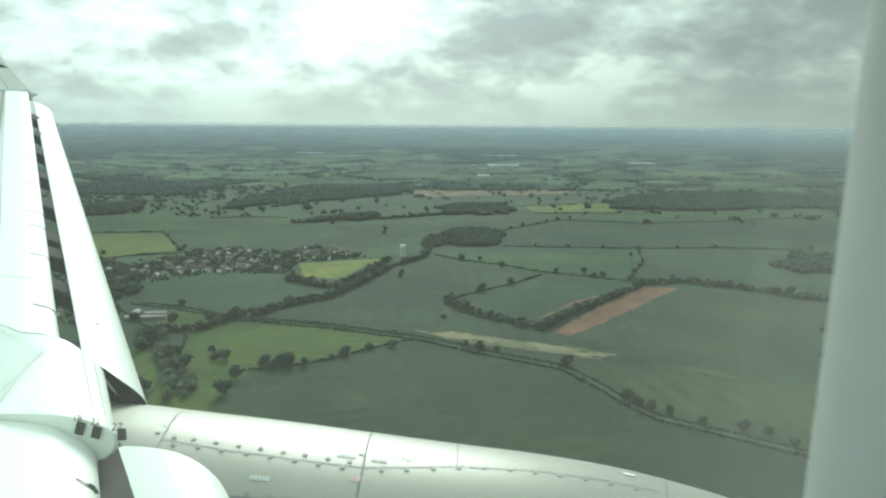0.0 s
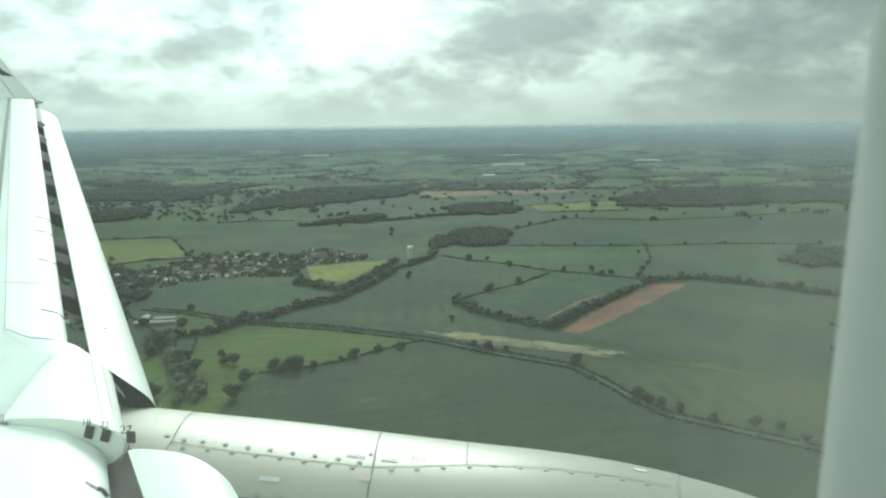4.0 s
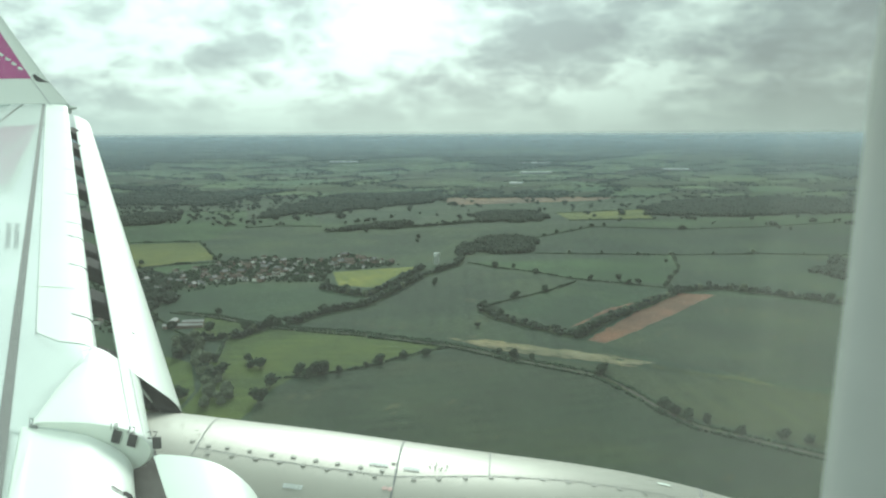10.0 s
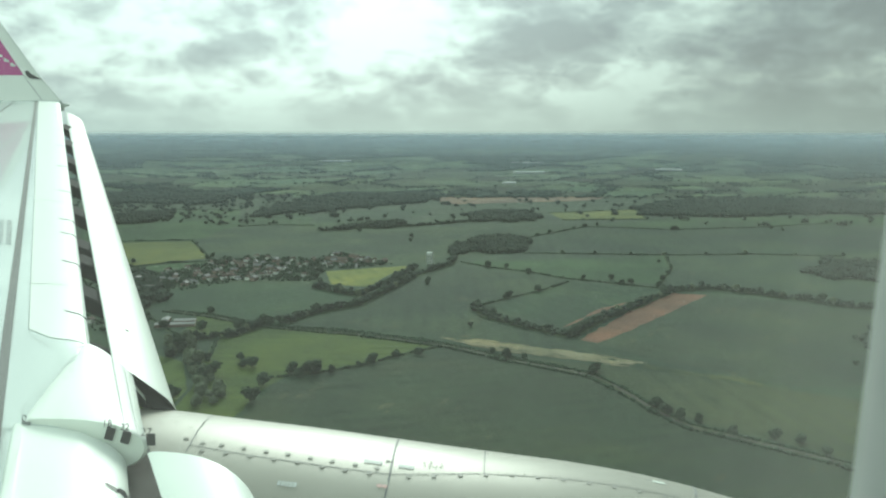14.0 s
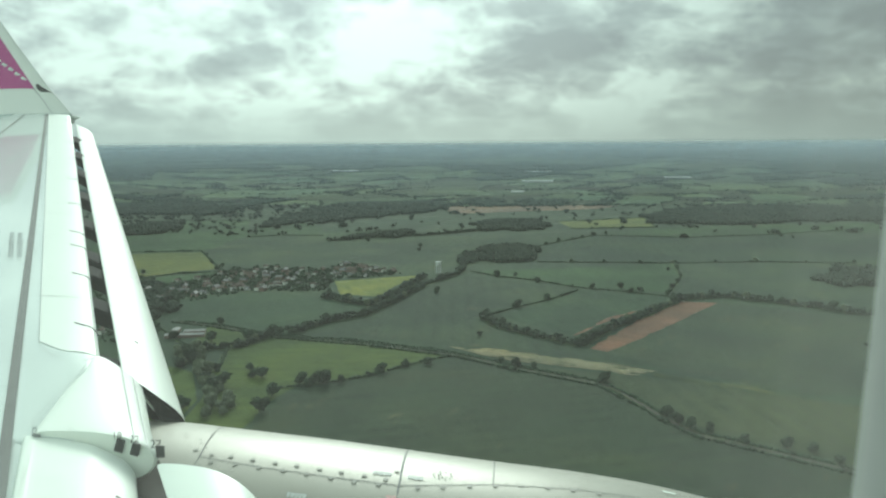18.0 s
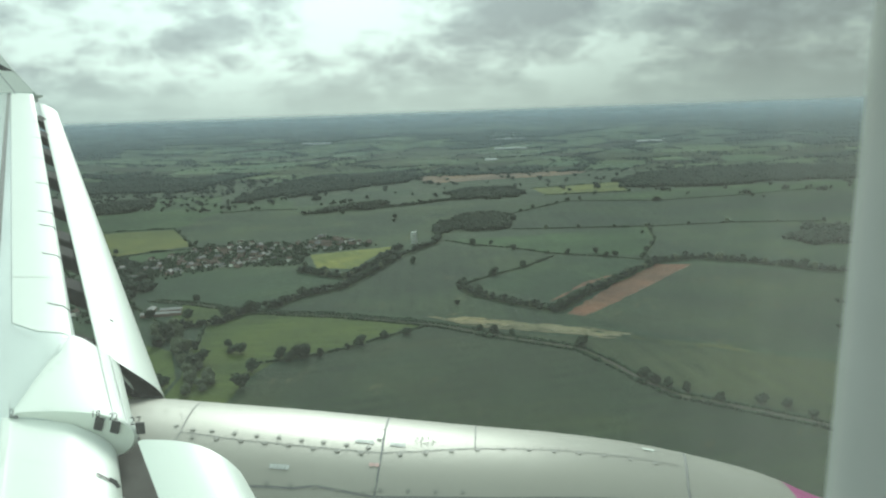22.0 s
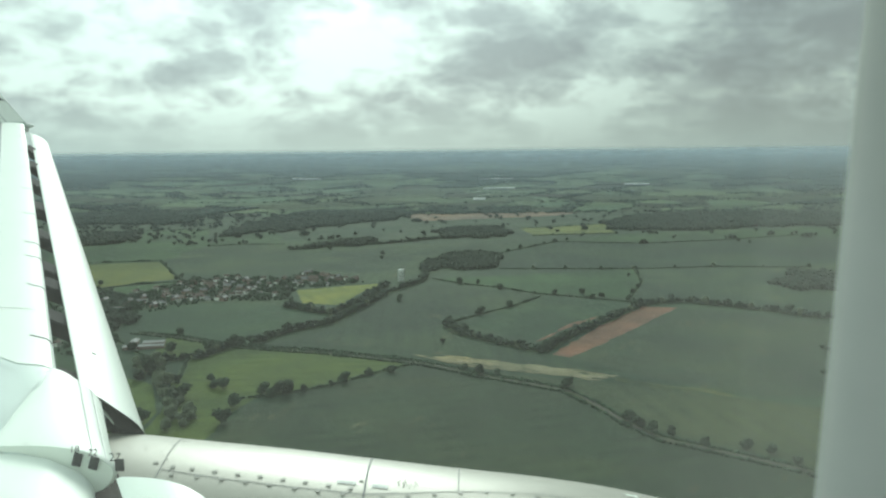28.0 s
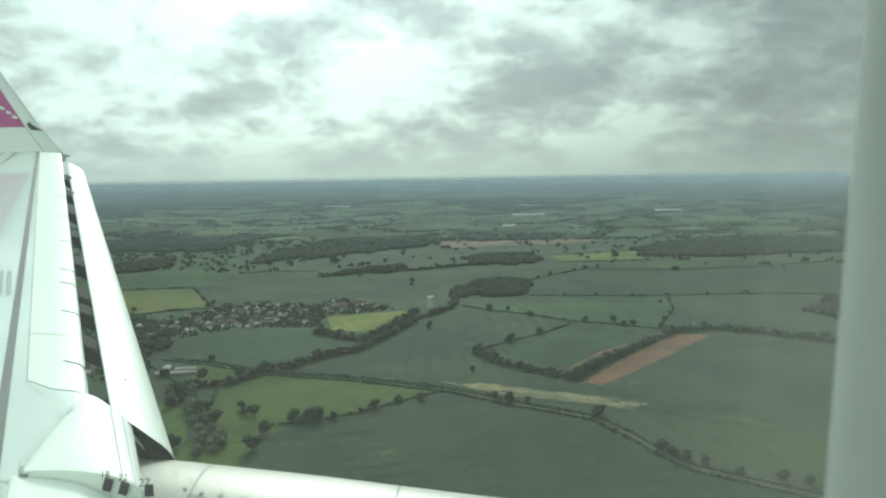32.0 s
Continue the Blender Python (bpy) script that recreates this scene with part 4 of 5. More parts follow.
# ---- the far country: a patchwork of fields, hedges and woods ----
OCTA_V = np.array(((1, 0, 0), (0, 1, 0), (-1, 0, 0), (0, -1, 0), (0, 0, 1), (0, 0, -1)), float)
OCTA_F = np.array(((0, 1, 4), (1, 2, 4), (2, 3, 4), (3, 0, 4), (1, 0, 5), (2, 1, 5), (3, 2, 5), (0, 3, 5)))
ICO_V, ICO_F = OCTA_V, OCTA_F       # coarser lumps from here on
N_ROW, N_COL, GROW = 30, 47, 0.078
corner = {}
for i in range(N_ROW + 1):
    for j in range(N_COL + 1):
        d = 3180 * math.exp(GROW * (i + 0.9 * math.sin(j * 0.55 + 0.7) * min(i, 3) / 3 + (rng.uniform(-0.36, 0.36) if i else 0)))
        corner[i, j] = ((j - N_COL / 2 + rng.uniform(-0.34, 0.34) + 0.35 * i % 1.0) * 0.052 * d, d)
verts, faces, cs, rr, wc, wr = [], [], [], [], [], []


def tree_line(a, b, kind):
    """Hedge, hedge with trees, or a belt of trees from a to b."""
    dist = (a[1] + b[1]) / 2
    n = int(math.hypot(b[0] - a[0], b[1] - a[1]) / (9 + dist / 700) * (0.55, 1.0, 2.4)[kind])
    for _ in range(n):
        f = rng.random()
        if kind < 2 and noise.noise(Vector((a[0] / 90 + f * 5, a[1] / 90, 1.7))) > 0.3:
            continue
        big_one = rng.random() < (0.06, 0.4, 0.8)[kind]
        x, y = a[0] + (b[0] - a[0]) * f, a[1] + (b[1] - a[1]) * f
        spread = (2.5, 8, 22)[kind] * (1 + dist / 12000)
        s = rng.uniform(3.6, 6.2) if big_one else rng.uniform(1.6, 2.8)
        cs.append(lay(x + rng.normal(0, spread), y + rng.normal(0, spread), s * 0.5))
        k = max(draw_in(y), 0.25)
        rr.append((s * 1.25 * k + dist / 3500, s * k + dist / 3500, s * 0.8 * k))


for i in range(N_ROW):
    for j in range(N_COL):
        q = [corner[i, j], corner[i, j + 1], corner[i + 1, j + 1], corner[i + 1, j]]
        mid = (sum(p[0] for p in q) / 4, sum(p[1] for p in q) / 4)
        if abs(mid[0]) > 0.8 * mid[1]:
            continue
        n0 = len(verts)
        verts += [lay(a, b, 0.5) for a, b in q]
        faces.append((n0, n0 + 1, n0 + 2, n0 + 3))
        dist = mid[1]
        wooded = noise.noise(Vector((mid[0] / 1500, mid[1] / 2300, 5.5))) + rng.normal(0, 0.16) + min((dist - 3200) / 40000, 0.12)
        if wooded > 0.13:
            area = 0.052 * dist * GROW * dist
            for _ in range(int(min(area / 170, 420))):
                u, v = rng.uniform(-0.08, 1.08, 2)
                x = (q[0][0] * (1 - u) + q[1][0] * u) * (1 - v) + (q[3][0] * (1 - u) + q[2][0] * u) * v
                y = (q[0][1] * (1 - u) + q[1][1] * u) * (1 - v) + (q[3][1] * (1 - u) + q[2][1] * u) * v
                if noise.noise(Vector((x / 160, y / 240, 8.8))) > 0.24:
                    continue
                s = rng.uniform(5, 8.5) * (1 + min(dist, 8000) / 9000) * max(1.2 * draw_in(dist), 0.3)
                p = lay(x, y, 0)
                wc.append((p.x, p.y, p.z + s * 0.3))
                wr.append((s, s, s * 0.6))
        for a, b in ((q[0], q[1]), (q[1], q[2])):
            r = rng.random()
            if r > 0.1 + min((dist - 3200) / 26000, 0.42):
                tree_line(a, b, 0 if r < 0.40 else 1 if r < 0.76 else 2)
tagged(new("far_fields", mesh_of("far_fields", verts, faces, FAR_FIELD)), "distant patchwork of green fields", "fields", kind="stuff")
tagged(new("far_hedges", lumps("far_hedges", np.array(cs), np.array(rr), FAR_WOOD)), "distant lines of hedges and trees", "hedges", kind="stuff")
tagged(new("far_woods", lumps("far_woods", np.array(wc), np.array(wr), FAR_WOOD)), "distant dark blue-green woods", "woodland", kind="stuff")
# pale sheds and glasshouses far off
for x, y, w in ((540, 5200, 190), (700, 6900, 260), (-900, 7400, 240), (330, 4100, 60), (1500, 5600, 160)):
    bm = bmesh.new()
    box(bm, (w * draw_in(y), 40, 5))
    me = bpy.data.meshes.new("roof")
    bm.to_mesh(me)
    bm.free()
    me.materials.append(CONCRETE)
    o = tagged(new("warehouse"), "pale roofed shed far off in the country", "warehouse", "far sheds")
    o.matrix_world = Matrix.Translation(lay(x, y, 2.6))
    part_mesh("roof", me, o)

# low blue-green hills that close the view
verts = []
for i in range(241):
    t = -1.5 + 3.0 * i / 240
    h = 223.5 + 1.6 * noise.noise(Vector((i * 0.06, 3.7, 0))) + 0.5 * noise.noise(Vector((i * 0.21, 9.1, 0)))
    for y, z in ((4838, 190), (4846, 0.5 * (h + 214)), (4870, h), (4900, 190)):
        verts.append((y * t, y, z))
faces = [(4 * i + j, 4 * i + 4 + j, 4 * i + 5 + j, 4 * i + 1 + j) for i in range(240) for j in range(3)]
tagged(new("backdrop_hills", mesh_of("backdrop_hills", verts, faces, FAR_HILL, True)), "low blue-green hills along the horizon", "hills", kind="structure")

# ---- haze over the far country, imitated by pale blue sheets, thinning at the top ----
def haze_material(name, amount, low, deep, top):
    m = bpy.data.materials.new(name)
    m.use_nodes = True
    nt = m.node_tree
    nt.nodes.clear()
    z = wire(nt, "ShaderNodeSeparateXYZ", i0=nt.nodes.new("ShaderNodeTexCoord").outputs["Object"]).outputs[2]
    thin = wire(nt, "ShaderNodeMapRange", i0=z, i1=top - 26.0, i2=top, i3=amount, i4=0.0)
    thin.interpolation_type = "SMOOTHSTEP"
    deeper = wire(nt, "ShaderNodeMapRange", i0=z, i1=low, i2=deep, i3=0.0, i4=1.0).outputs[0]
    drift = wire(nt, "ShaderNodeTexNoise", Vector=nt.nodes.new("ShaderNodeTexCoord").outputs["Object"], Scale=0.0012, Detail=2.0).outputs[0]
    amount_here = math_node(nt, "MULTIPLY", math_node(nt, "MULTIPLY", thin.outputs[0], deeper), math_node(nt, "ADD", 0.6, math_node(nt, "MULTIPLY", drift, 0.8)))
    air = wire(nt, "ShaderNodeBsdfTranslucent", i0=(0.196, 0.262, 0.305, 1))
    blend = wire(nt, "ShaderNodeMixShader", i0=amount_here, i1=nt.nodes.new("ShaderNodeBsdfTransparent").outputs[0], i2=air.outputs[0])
    nt.links.new(blend.outputs[0], nt.nodes.new("ShaderNodeOutputMaterial").inputs[0])
    return m


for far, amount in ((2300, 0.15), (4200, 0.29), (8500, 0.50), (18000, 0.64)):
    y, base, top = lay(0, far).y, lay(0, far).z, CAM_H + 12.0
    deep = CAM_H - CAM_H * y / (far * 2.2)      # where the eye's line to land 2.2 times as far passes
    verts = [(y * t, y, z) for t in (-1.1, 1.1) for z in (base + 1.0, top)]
    tagged(new("backdrop_haze", mesh_of("backdrop_haze", verts, [(0, 2, 3, 1)], haze_material("pale_blue_haze_sheet", amount, base, deep, top))), "pale blue translucent sheet imitating haze over the far country", "haze", kind="structure")

# ---- the airliner's wing and engine ----
airliner = tagged(new("airliner"), "white airliner wing with slats out, magenta winglet, silver engine", "aircraft")
airliner.location = (0, 0, CAM_H)


def le(y):
    return -1.88 - 0.448 * (y - 4.45), -1.14 + 0.1522 * (y - 4.45)


def wing_ring(y, chord, drop=0.0, ahead=0.0):
    x, z = le(y)
    th = 0.55 + 0.09 * chord
    up = [(0, 0), (0.02, 0.03), (0.08, 0.05), (0.2, 0.062), (0.45, 0.07), (1.0, 0.075), (chord * 0.5, 0.05), (chord, -0.06)]
    lowr = [(chord, -0.08), (chord * 0.5, -0.28), (0.6, -0.24), (0.2, -0.17), (0.06, -0.1), (0.015, -0.045)]
    return [(x + ahead - s, y, z - drop + u * th) for s, u in up + lowr]


def chord(y):
    return 5.2 - 0.31 * (y - 4.45)


wing = part_mesh("wing", mesh_of("wing", *loft([wing_ring(y, chord(y), drop=-0.012, ahead=-0.33) for y in (1.2, 3.44)] + [wing_ring(y, chord(y)) for y in (3.5, 4.45, 7, 10, 13, 15.42)]), GREY_PAINT, True), airliner,
                 "white painted wing with grey walkway line")
INNER = ((-1.84, -1.30), (-1.815, -1.235), (-1.80, -1.216), (-1.77, -1.217), (-1.735, -1.224), (-1.544, -1.25), (-1.43, -1.292), (-1.365, -1.335), (-1.340, -1.39), (-1.36, -1.46), (-1.45, -1.54), (-1.65, -1.56), (-1.80, -1.42))
inner_rings = []
for y in (3.468, 3.44, 3.1, 2.6, 1.8, 0.9):
    k = 3.468 - y
    inner_rings.append([p + Vector((0.012 * (y > 3.46) * (-1 if p.x > -1.5 else 0), 0, 0)) for p in fair([(x + 0.40 * k, y, z - 0.14 * k) for x, z in INNER], 52)])
inboard = part_mesh("inboard_wing", mesh_of("inboard_wing", *loft(inner_rings), WHITE, True), airliner, "white rounded inboard leading edge")


def on_wing(y, s, up=0.004):
    """A place on the upper skin, s behind the leading edge."""
    x, z = le(y)
    th = 0.55 + 0.09 * chord(y)
    u = np.interp(s, (0, 0.02, 0.08, 0.2, 0.45, 1.0, chord(y) * 0.5), (0, 0.03, 0.05, 0.062, 0.07, 0.075, 0.05))
    return Vector((x - s, y, z + float(u) * th + up))


def strip_on_wing(name, path, width, mat, label="", parent=None):
    """A painted strip: path of (y, s) pairs."""
    verts, faces = [], []
    for y, s in path:
        verts += [on_wing(y, s - width / 2), on_wing(y, s + width / 2)]
    faces = [(2 * i, 2 * i + 1, 2 * i + 3, 2 * i + 2) for i in range(len(path) - 1)]
    return part_mesh(name, mesh_of(name, verts, faces, mat), parent or wing, label)


strip_on_wing("walkway_line", [(2.4 + 0.865 * i, 0.442 - 0.0012 * i) for i in range(16)], 0.05, SEAM, "dark grey walkway line")
strip_on_wing("tip_joint", [(11.2, 1.29), (12.2, 1.165), (13.12, 1.053), (14.2, 0.93), (15.28, 0.805)], 0.03, SEAM, "dark oblique joint near the wing tip")
strip_on_wing("tip_joint", [(15.28, 0.805), (15.30, 0.47)], 0.012, SEAL)
ys = np.linspace(4.42, 15.3, 20)
cols = (0.006, 0.02, 0.08, 0.2, 0.0)
verts = [on_wing(y + (0.12 if c == 4 and y < 4.5 else 0), s or 0.325 + 0.0055 * (y - 4.4), 0.003) for y in ys for c, s in enumerate(cols)]
part_mesh("nose_panel", mesh_of("nose_panel", verts, [(r * 5 + c, r * 5 + c + 1, r * 5 + c + 6, r * 5 + c + 5) for r in range(19) for c in range(4)], WHITE, True), wing, "whiter fixed leading-edge panel")
strip_on_wing("panel_seam", [(4.5 + 0.72 * i, 0.327 + 0.004 * i) for i in range(16)], 0.0035, SEAL)
strip_on_wing("panel_seam", [(4.4, 0.02), (4.3, 0.1), (4.28, 0.2), (4.4, 0.28), (4.5, 0.327)], 0.003, SEAL)
for y in (5.3, 7.6, 10.1, 12.7):
    verts = [on_wing(y, s, 0.005) for s in (0.03, 0.1, 0.2, 0.36)] + [on_wing(y + 0.006, s, 0.005) for s in (0.03, 0.1, 0.2, 0.36)]
    part_mesh("panel_seam", mesh_of("panel_seam", verts, [(i, i + 1, i + 5, i + 4) for i in range(3)], SEAM), wing)
# thin ribs over the fixed nose, one by each slat track
TRACKS = (13.3, 11.8, 10.45, 9.1, 7.85, 6.77, 6.34, 5.6, 4.62)
for y in TRACKS + (14.3,):
    verts = []
    for k, s in enumerate((0.13, 0.08, 0.04, 0.012, 0.0)):
        p = on_wing(y + 0.16 + 0.5 * s, s, 0.003 + 0.012 * (k > 1))
        verts += [p, p + Vector((0.0, 0.010, 0.004))]
    part_mesh("nose_rib", mesh_of("nose_rib", verts, [(2 * i, 2 * i + 1, 2 * i + 3, 2 * i + 2) for i in range(4)], MARK), wing)

# the slats, run out ahead of the nose
TE0, TE1 = Vector((-1.783, 4.5, -1.219)), Vector((-6.693, 15.4, 0.377))
NO0, NO1 = Vector((-1.439, 4.45, -1.48)), Vector((-6.405, 15.4, 0.222))
SHAPE = ((0, 0), (0.28, -0.1), (0.58, -0.34), (0.84, -0.66), (1.0, -1.0), (0.95, -1.13), (0.74, -0.98), (0.42, -0.56), (0.06, -0.14))


def slat_ring(f):
    te, no = TE0.lerp(TE1, f), NO0.lerp(NO1, f)
    dx, dz = no.x - te.x, te.z - no.z
    return fair([(te.x + a * dx, te.y + (no.y - te.y) * a, te.z + b * dz) for a, b in SHAPE], 20)


def slat_cut():
    """The inboard end of the first slat, sawn off obliquely so that its rim runs straight."""
    way = (TE1 - TE0).normalized()
    dx, dz = NO0.x - TE0.x, TE0.z - NO0.z
    return fair([Vector((TE0.x + a * dx, TE0.y + (NO0.y - TE0.y) * a, TE0.z + b * dz)) + way * 0.55 * a * (a - 1) for a, b in SHAPE], 20)


cuts = (0.0, 0.193, 0.413, 0.67, 0.985)
for i, (a, b) in enumerate(zip(cuts, cuts[1:])):
    fs = np.linspace(a, b - 0.0006, 5)
    rings = [slat_ring(f) if f else slat_cut() for f in fs]
    if i == 3:
        rings.append([p.lerp(slat_ring(1.0)[0], 0.55) for p in slat_ring(0.997)])
    s = part_mesh("slat", mesh_of("slat", *loft(rings), WHITE, True), airliner, "deployed white leading-edge slat")
    for f in (a + 0.05,):
        p = slat_ring(f)[3]
        bm = bmesh.new()
        box(bm, (0.03, 0.006, 0.004), p + Vector((0, 0, 0.004)), Matrix.Rotation(0.5, 4, "Y"))
        part("slat_mark", bm, MARK, s)
for y in TRACKS:
    f = (y - 4.5) / 10.9
    te = TE0.lerp(TE1, f)
    x, z = le(te.y)
    a, b = Vector((x - 0.05, te.y, z - 0.10)), Vector((te.x + 0.14, te.y, te.z - 0.14))
    bm = bmesh.new()
    ang = math.atan2(b.z - a.z, b.x - a.x)
    box(bm, ((b - a).length, 0.12 + 0.017 * y, 0.1), (a + b) / 2, Matrix.Rotation(-ang, 4, "Y"))
    bmesh.ops.bevel(bm, geom=bm.edges[:], offset=0.012, segments=1, affect="EDGES")
    part("slat_track", bm, DARK, airliner, "dark slat track in the slot")
# dark faces over the slat's end, painted for the shadow beneath it
end = [p + Vector((0, -0.004, 0)) for p in slat_cut()]
part_mesh("slat_end", mesh_of("slat_end", end + [Vector((-1.60, 4.47, -1.50)), Vector((-1.70, 4.47, -1.42)), Vector((-1.66, 4.45, -1.28))],
                              [tuple(range(20)), (0, 22, 20, 13), (20, 21, 22)], DARK), airliner, "slat end coloured dark for the shadow under it")
# nose fairing over the pylon
FA = [(-1.785, 3.48, -1.217), (-1.62, 3.48, -1.197), (-1.44, 3.48, -1.213), (-1.335, 3.48, -1.243), (-1.258, 3.48, -1.31), (-1.285, 3.48, -1.385), (-1.40, 3.48, -1.42), (-1.775, 3.48, -1.39)]
FB = [(-1.96, 4.43, -1.142), (-1.93, 4.43, -1.106), (-1.84, 4.43, -1.128), (-1.75, 4.43, -1.19), (-1.655, 4.43, -1.277), (-1.67, 4.43, -1.36), (-1.78, 4.43, -1.41), (-2.12, 4.43, -1.38)]
fa, fb = fair(FA, 28), fair(FB, 28)
rings = [[Vector(p) + (Vector((-1.6, 3.48, -1.29)) - Vector(p)) * 0.03 for p in fa], [p + Vector((0, 0.02, 0)) for p in fa]]
rings += [[a.lerp(b, f) for a, b in zip(fa, fb)] for f in (0.3, 0.6, 0.9, 1.0)]
fairing = part_mesh("pylon_fairing", mesh_of("pylon_fairing", *loft(rings), WHITE, True), airliner, "white nose fairing above the pylon")
for x, z, w in ((-1.405, -1.262, 0.036), (-1.338, -1.278, 0.036)):
    bm = bmesh.new()
    box(bm, (w, 0.006, 0.055), (x, 3.47, z), Matrix.Rotation(0.3, 4, "Y"))
    part("angle_mark", bm, MARK, fairing, "black slat angle block")
bm = bmesh.new()
box(bm, (0.036, 0.006, 0.026), (-1.755, 3.468, -1.222))
part("angle_mark", bm, SEAL, fairing)


def lettering(text, size, m, mat, parent, label=""):
    cu = bpy.data.curves.new("lettering", "FONT")
    cu.body, cu.size, cu.align_x, cu.align_y = text, size, "CENTER", "CENTER"
    ob = new("lettering", cu)
    deps = bpy.context.evaluated_depsgraph_get()
    me = bpy.data.meshes.new_from_object(ob.evaluated_get(deps))
    bpy.data.objects.remove(ob)
    me.materials.clear()
    me.materials.append(mat)
    o = part_mesh("lettering", me, parent, label)
    o.matrix_basis = m
    return o


for txt, x, z in (("0", -1.755, -1.19), ("18", -1.408, -1.212), ("22", -1.335, -1.228)):
    lettering(txt, 0.042, pose(x, 3.455, z, 70, 0, 0), MARK, fairing)

for s0, txt in ((0.50, "DO NOT WALK OUTSIDE THE AREA"), (0.565, "DO NOT WALK OUTSIDE THE AREA")):
    a, b = on_wing(6.05, s0, 0.006), on_wing(6.95, s0 + 0.03, 0.006)
    xa = (b - a).normalized()
    ya = Vector((0, 0, 1)).cross(xa).normalized()
    m = Matrix((xa, ya, xa.cross(ya))).transposed().to_4x4()
    m.translation = (a + b) / 2 + Vector((0, 0, 0.006))
    lettering(txt, 0.05, m, MARK, wing, "grey stencilled warning")
# panel joints and rivets on the fairing
for j in (10, 12):
    ps = [fa[j].lerp(fb[j], f) + Vector((0.0, 0, 0.004)) for f in np.linspace(0, 1, 8)]
    verts = [q for p in ps for q in (p, p + Vector((0.007, 0, -0.001)))]
    part_mesh("fairing_seam", mesh_of("fairing_seam", verts, [(2 * i, 2 * i + 1, 2 * i + 3, 2 * i + 2) for i in range(7)], PALE_SEAM), fairing)


def raised_line(name, pts, width, mat, parent, lift=0.006):
    """A thin joint laid along points in space, facing up."""
    ps = [Vector(p) for p in pts]
    verts = []
    for i, p in enumerate(ps):
        d = (ps[min(i + 1, len(ps) - 1)] - ps[max(i - 1, 0)]).normalized()
        w = d.cross(Vector((0, 0, 1))).normalized() * width / 2
        verts += [p - w + Vector((0, 0, lift)), p + w + Vector((0, 0, lift))]
    return part_mesh(name, mesh_of(name, verts, [(2 * i, 2 * i + 1, 2 * i + 3, 2 * i + 2) for i in range(len(ps) - 1)], mat), parent)


raised_line("fairing_seam", ((-1.868, 4.245, -1.116), (-1.846, 4.11, -1.132), (-1.838, 3.97, -1.146), (-1.830, 3.84, -1.158), (-1.822, 3.70, -1.171), (-1.815, 3.575, -1.183), (-1.783, 3.49, -1.200)), 0.005, PALE_SEAM, fairing, 0.009)
for x, y, z in ((-1.80, 3.60, -1.190), (-1.785, 3.685, -1.176), (-1.786, 3.77, -1.167), (-1.789, 3.853, -1.162), (-1.791, 3.935, -1.159), (-1.794, 4.024, -1.151), (-1.796, 4.115, -1.145), (-1.824, 4.197, -1.135), (-1.858, 4.278, -1.124),
                (-1.62, 3.50, -1.202), (-1.52, 3.50, -1.204)):
    raised_line("fairing_fastener", ((x - 0.013, y, z), (x + 0.013, y, z)), 0.005, SEAL, fairing, 0.008)
for k in range(15):    # rivets on the inboard leading edge
    f = k / 14
    for p, q in (((-1.416, 3.326, -1.293), (-1.271, 2.982, -1.344)), ((-1.730, 3.40, -1.230), (-1.61, 3.02, -1.279))):
        x, y, z = line(p, q, f)
        raised_line("rivet", ((x - 0.004, y, z), (x + 0.004, y, z)), 0.005, PALE_SEAM, inboard, 0.004)
for k in range(7):
    x, y, z = line((-1.60, 3.15, -1.271), (-1.43, 3.11, -1.295), k / 6)
    raised_line("rivet", ((x - 0.004, y, z), (x + 0.004, y, z)), 0.005, PALE_SEAM, inboard, 0.004)
raised_line("drain_slot", ((-1.293, 3.126, -1.340), (-1.266, 3.121, -1.354), (-1.247, 3.126, -1.367)), 0.014, MARK, inboard, 0.006)
raised_line("drain_slot", ((-1.247, 3.126, -1.367), (-1.232, 3.127, -1.381), (-1.214, 3.11, -1.40)), 0.03, MARK, inboard, 0.008)
# inboard slat, nearest the cabin
IS = ((0, 0), (0.14, 0.02), (0.27, 0.012), (0.38, -0.03), (0.455, -0.10), (0.475, -0.19), (0.42, -0.26), (0.28, -0.2), (0.12, -0.07))
rings = []
for y in (3.33, 3.2, 2.7, 2.0, 1.2):
    k = 3.33 - y
    rings.append(fair([(-1.20 + 0.50 * k + a, y - a * 0.35, -1.293 - 0.152 * k + b) for a, b in IS], 26))
islat = part_mesh("inboard_slat", mesh_of("inboard_slat", *loft(rings), WHITE, True), airliner, "deployed white inboard slat")
# solid dark block added behind the inboard slat, in place of the gap's shade
bm = bmesh.new()
box(bm, (0.36, 2.9, 0.56), (-1.02, 2.6, -1.73), Matrix.Rotation(0.42, 4, "Z"))
part("slat_bay", bm, GAP_FILL, airliner, "dark block filling the slat gap in place of its shade")

# winglet
WL = ((Vector((-6.70, 15.38, 0.40)), 2.0), (Vector((-6.74, 15.46, 0.50)), 1.95), (Vector((-6.94, 15.58, 0.70)), 1.8),
      (Vector((-7.26, 15.70, 1.025)), 1.6), (Vector((-7.87, 15.99, 1.74)), 1.25), (Vector((-8.54, 16.32, 2.53)), 0.85), (Vector((-8.66, 16.37, 2.64)), 0.6))
WPROF = ((0, 0), (0.03, 0.35), (0.12, 0.8), (0.35, 1.0), (0.7, 0.6), (1, 0.05), (1, -0.05), (0.7, -0.6), (0.35, -1), (0.12, -0.8), (0.03, -0.35))
rings = [[(p.x - a * c, p.y - b * 0.045, p.z + b * 0.02) for a, b in WPROF] for p, c in WL]
winglet = part_mesh("winglet", mesh_of("winglet", *loft(rings), CREAM, True), airliner, "tall upswept white winglet with magenta panel")


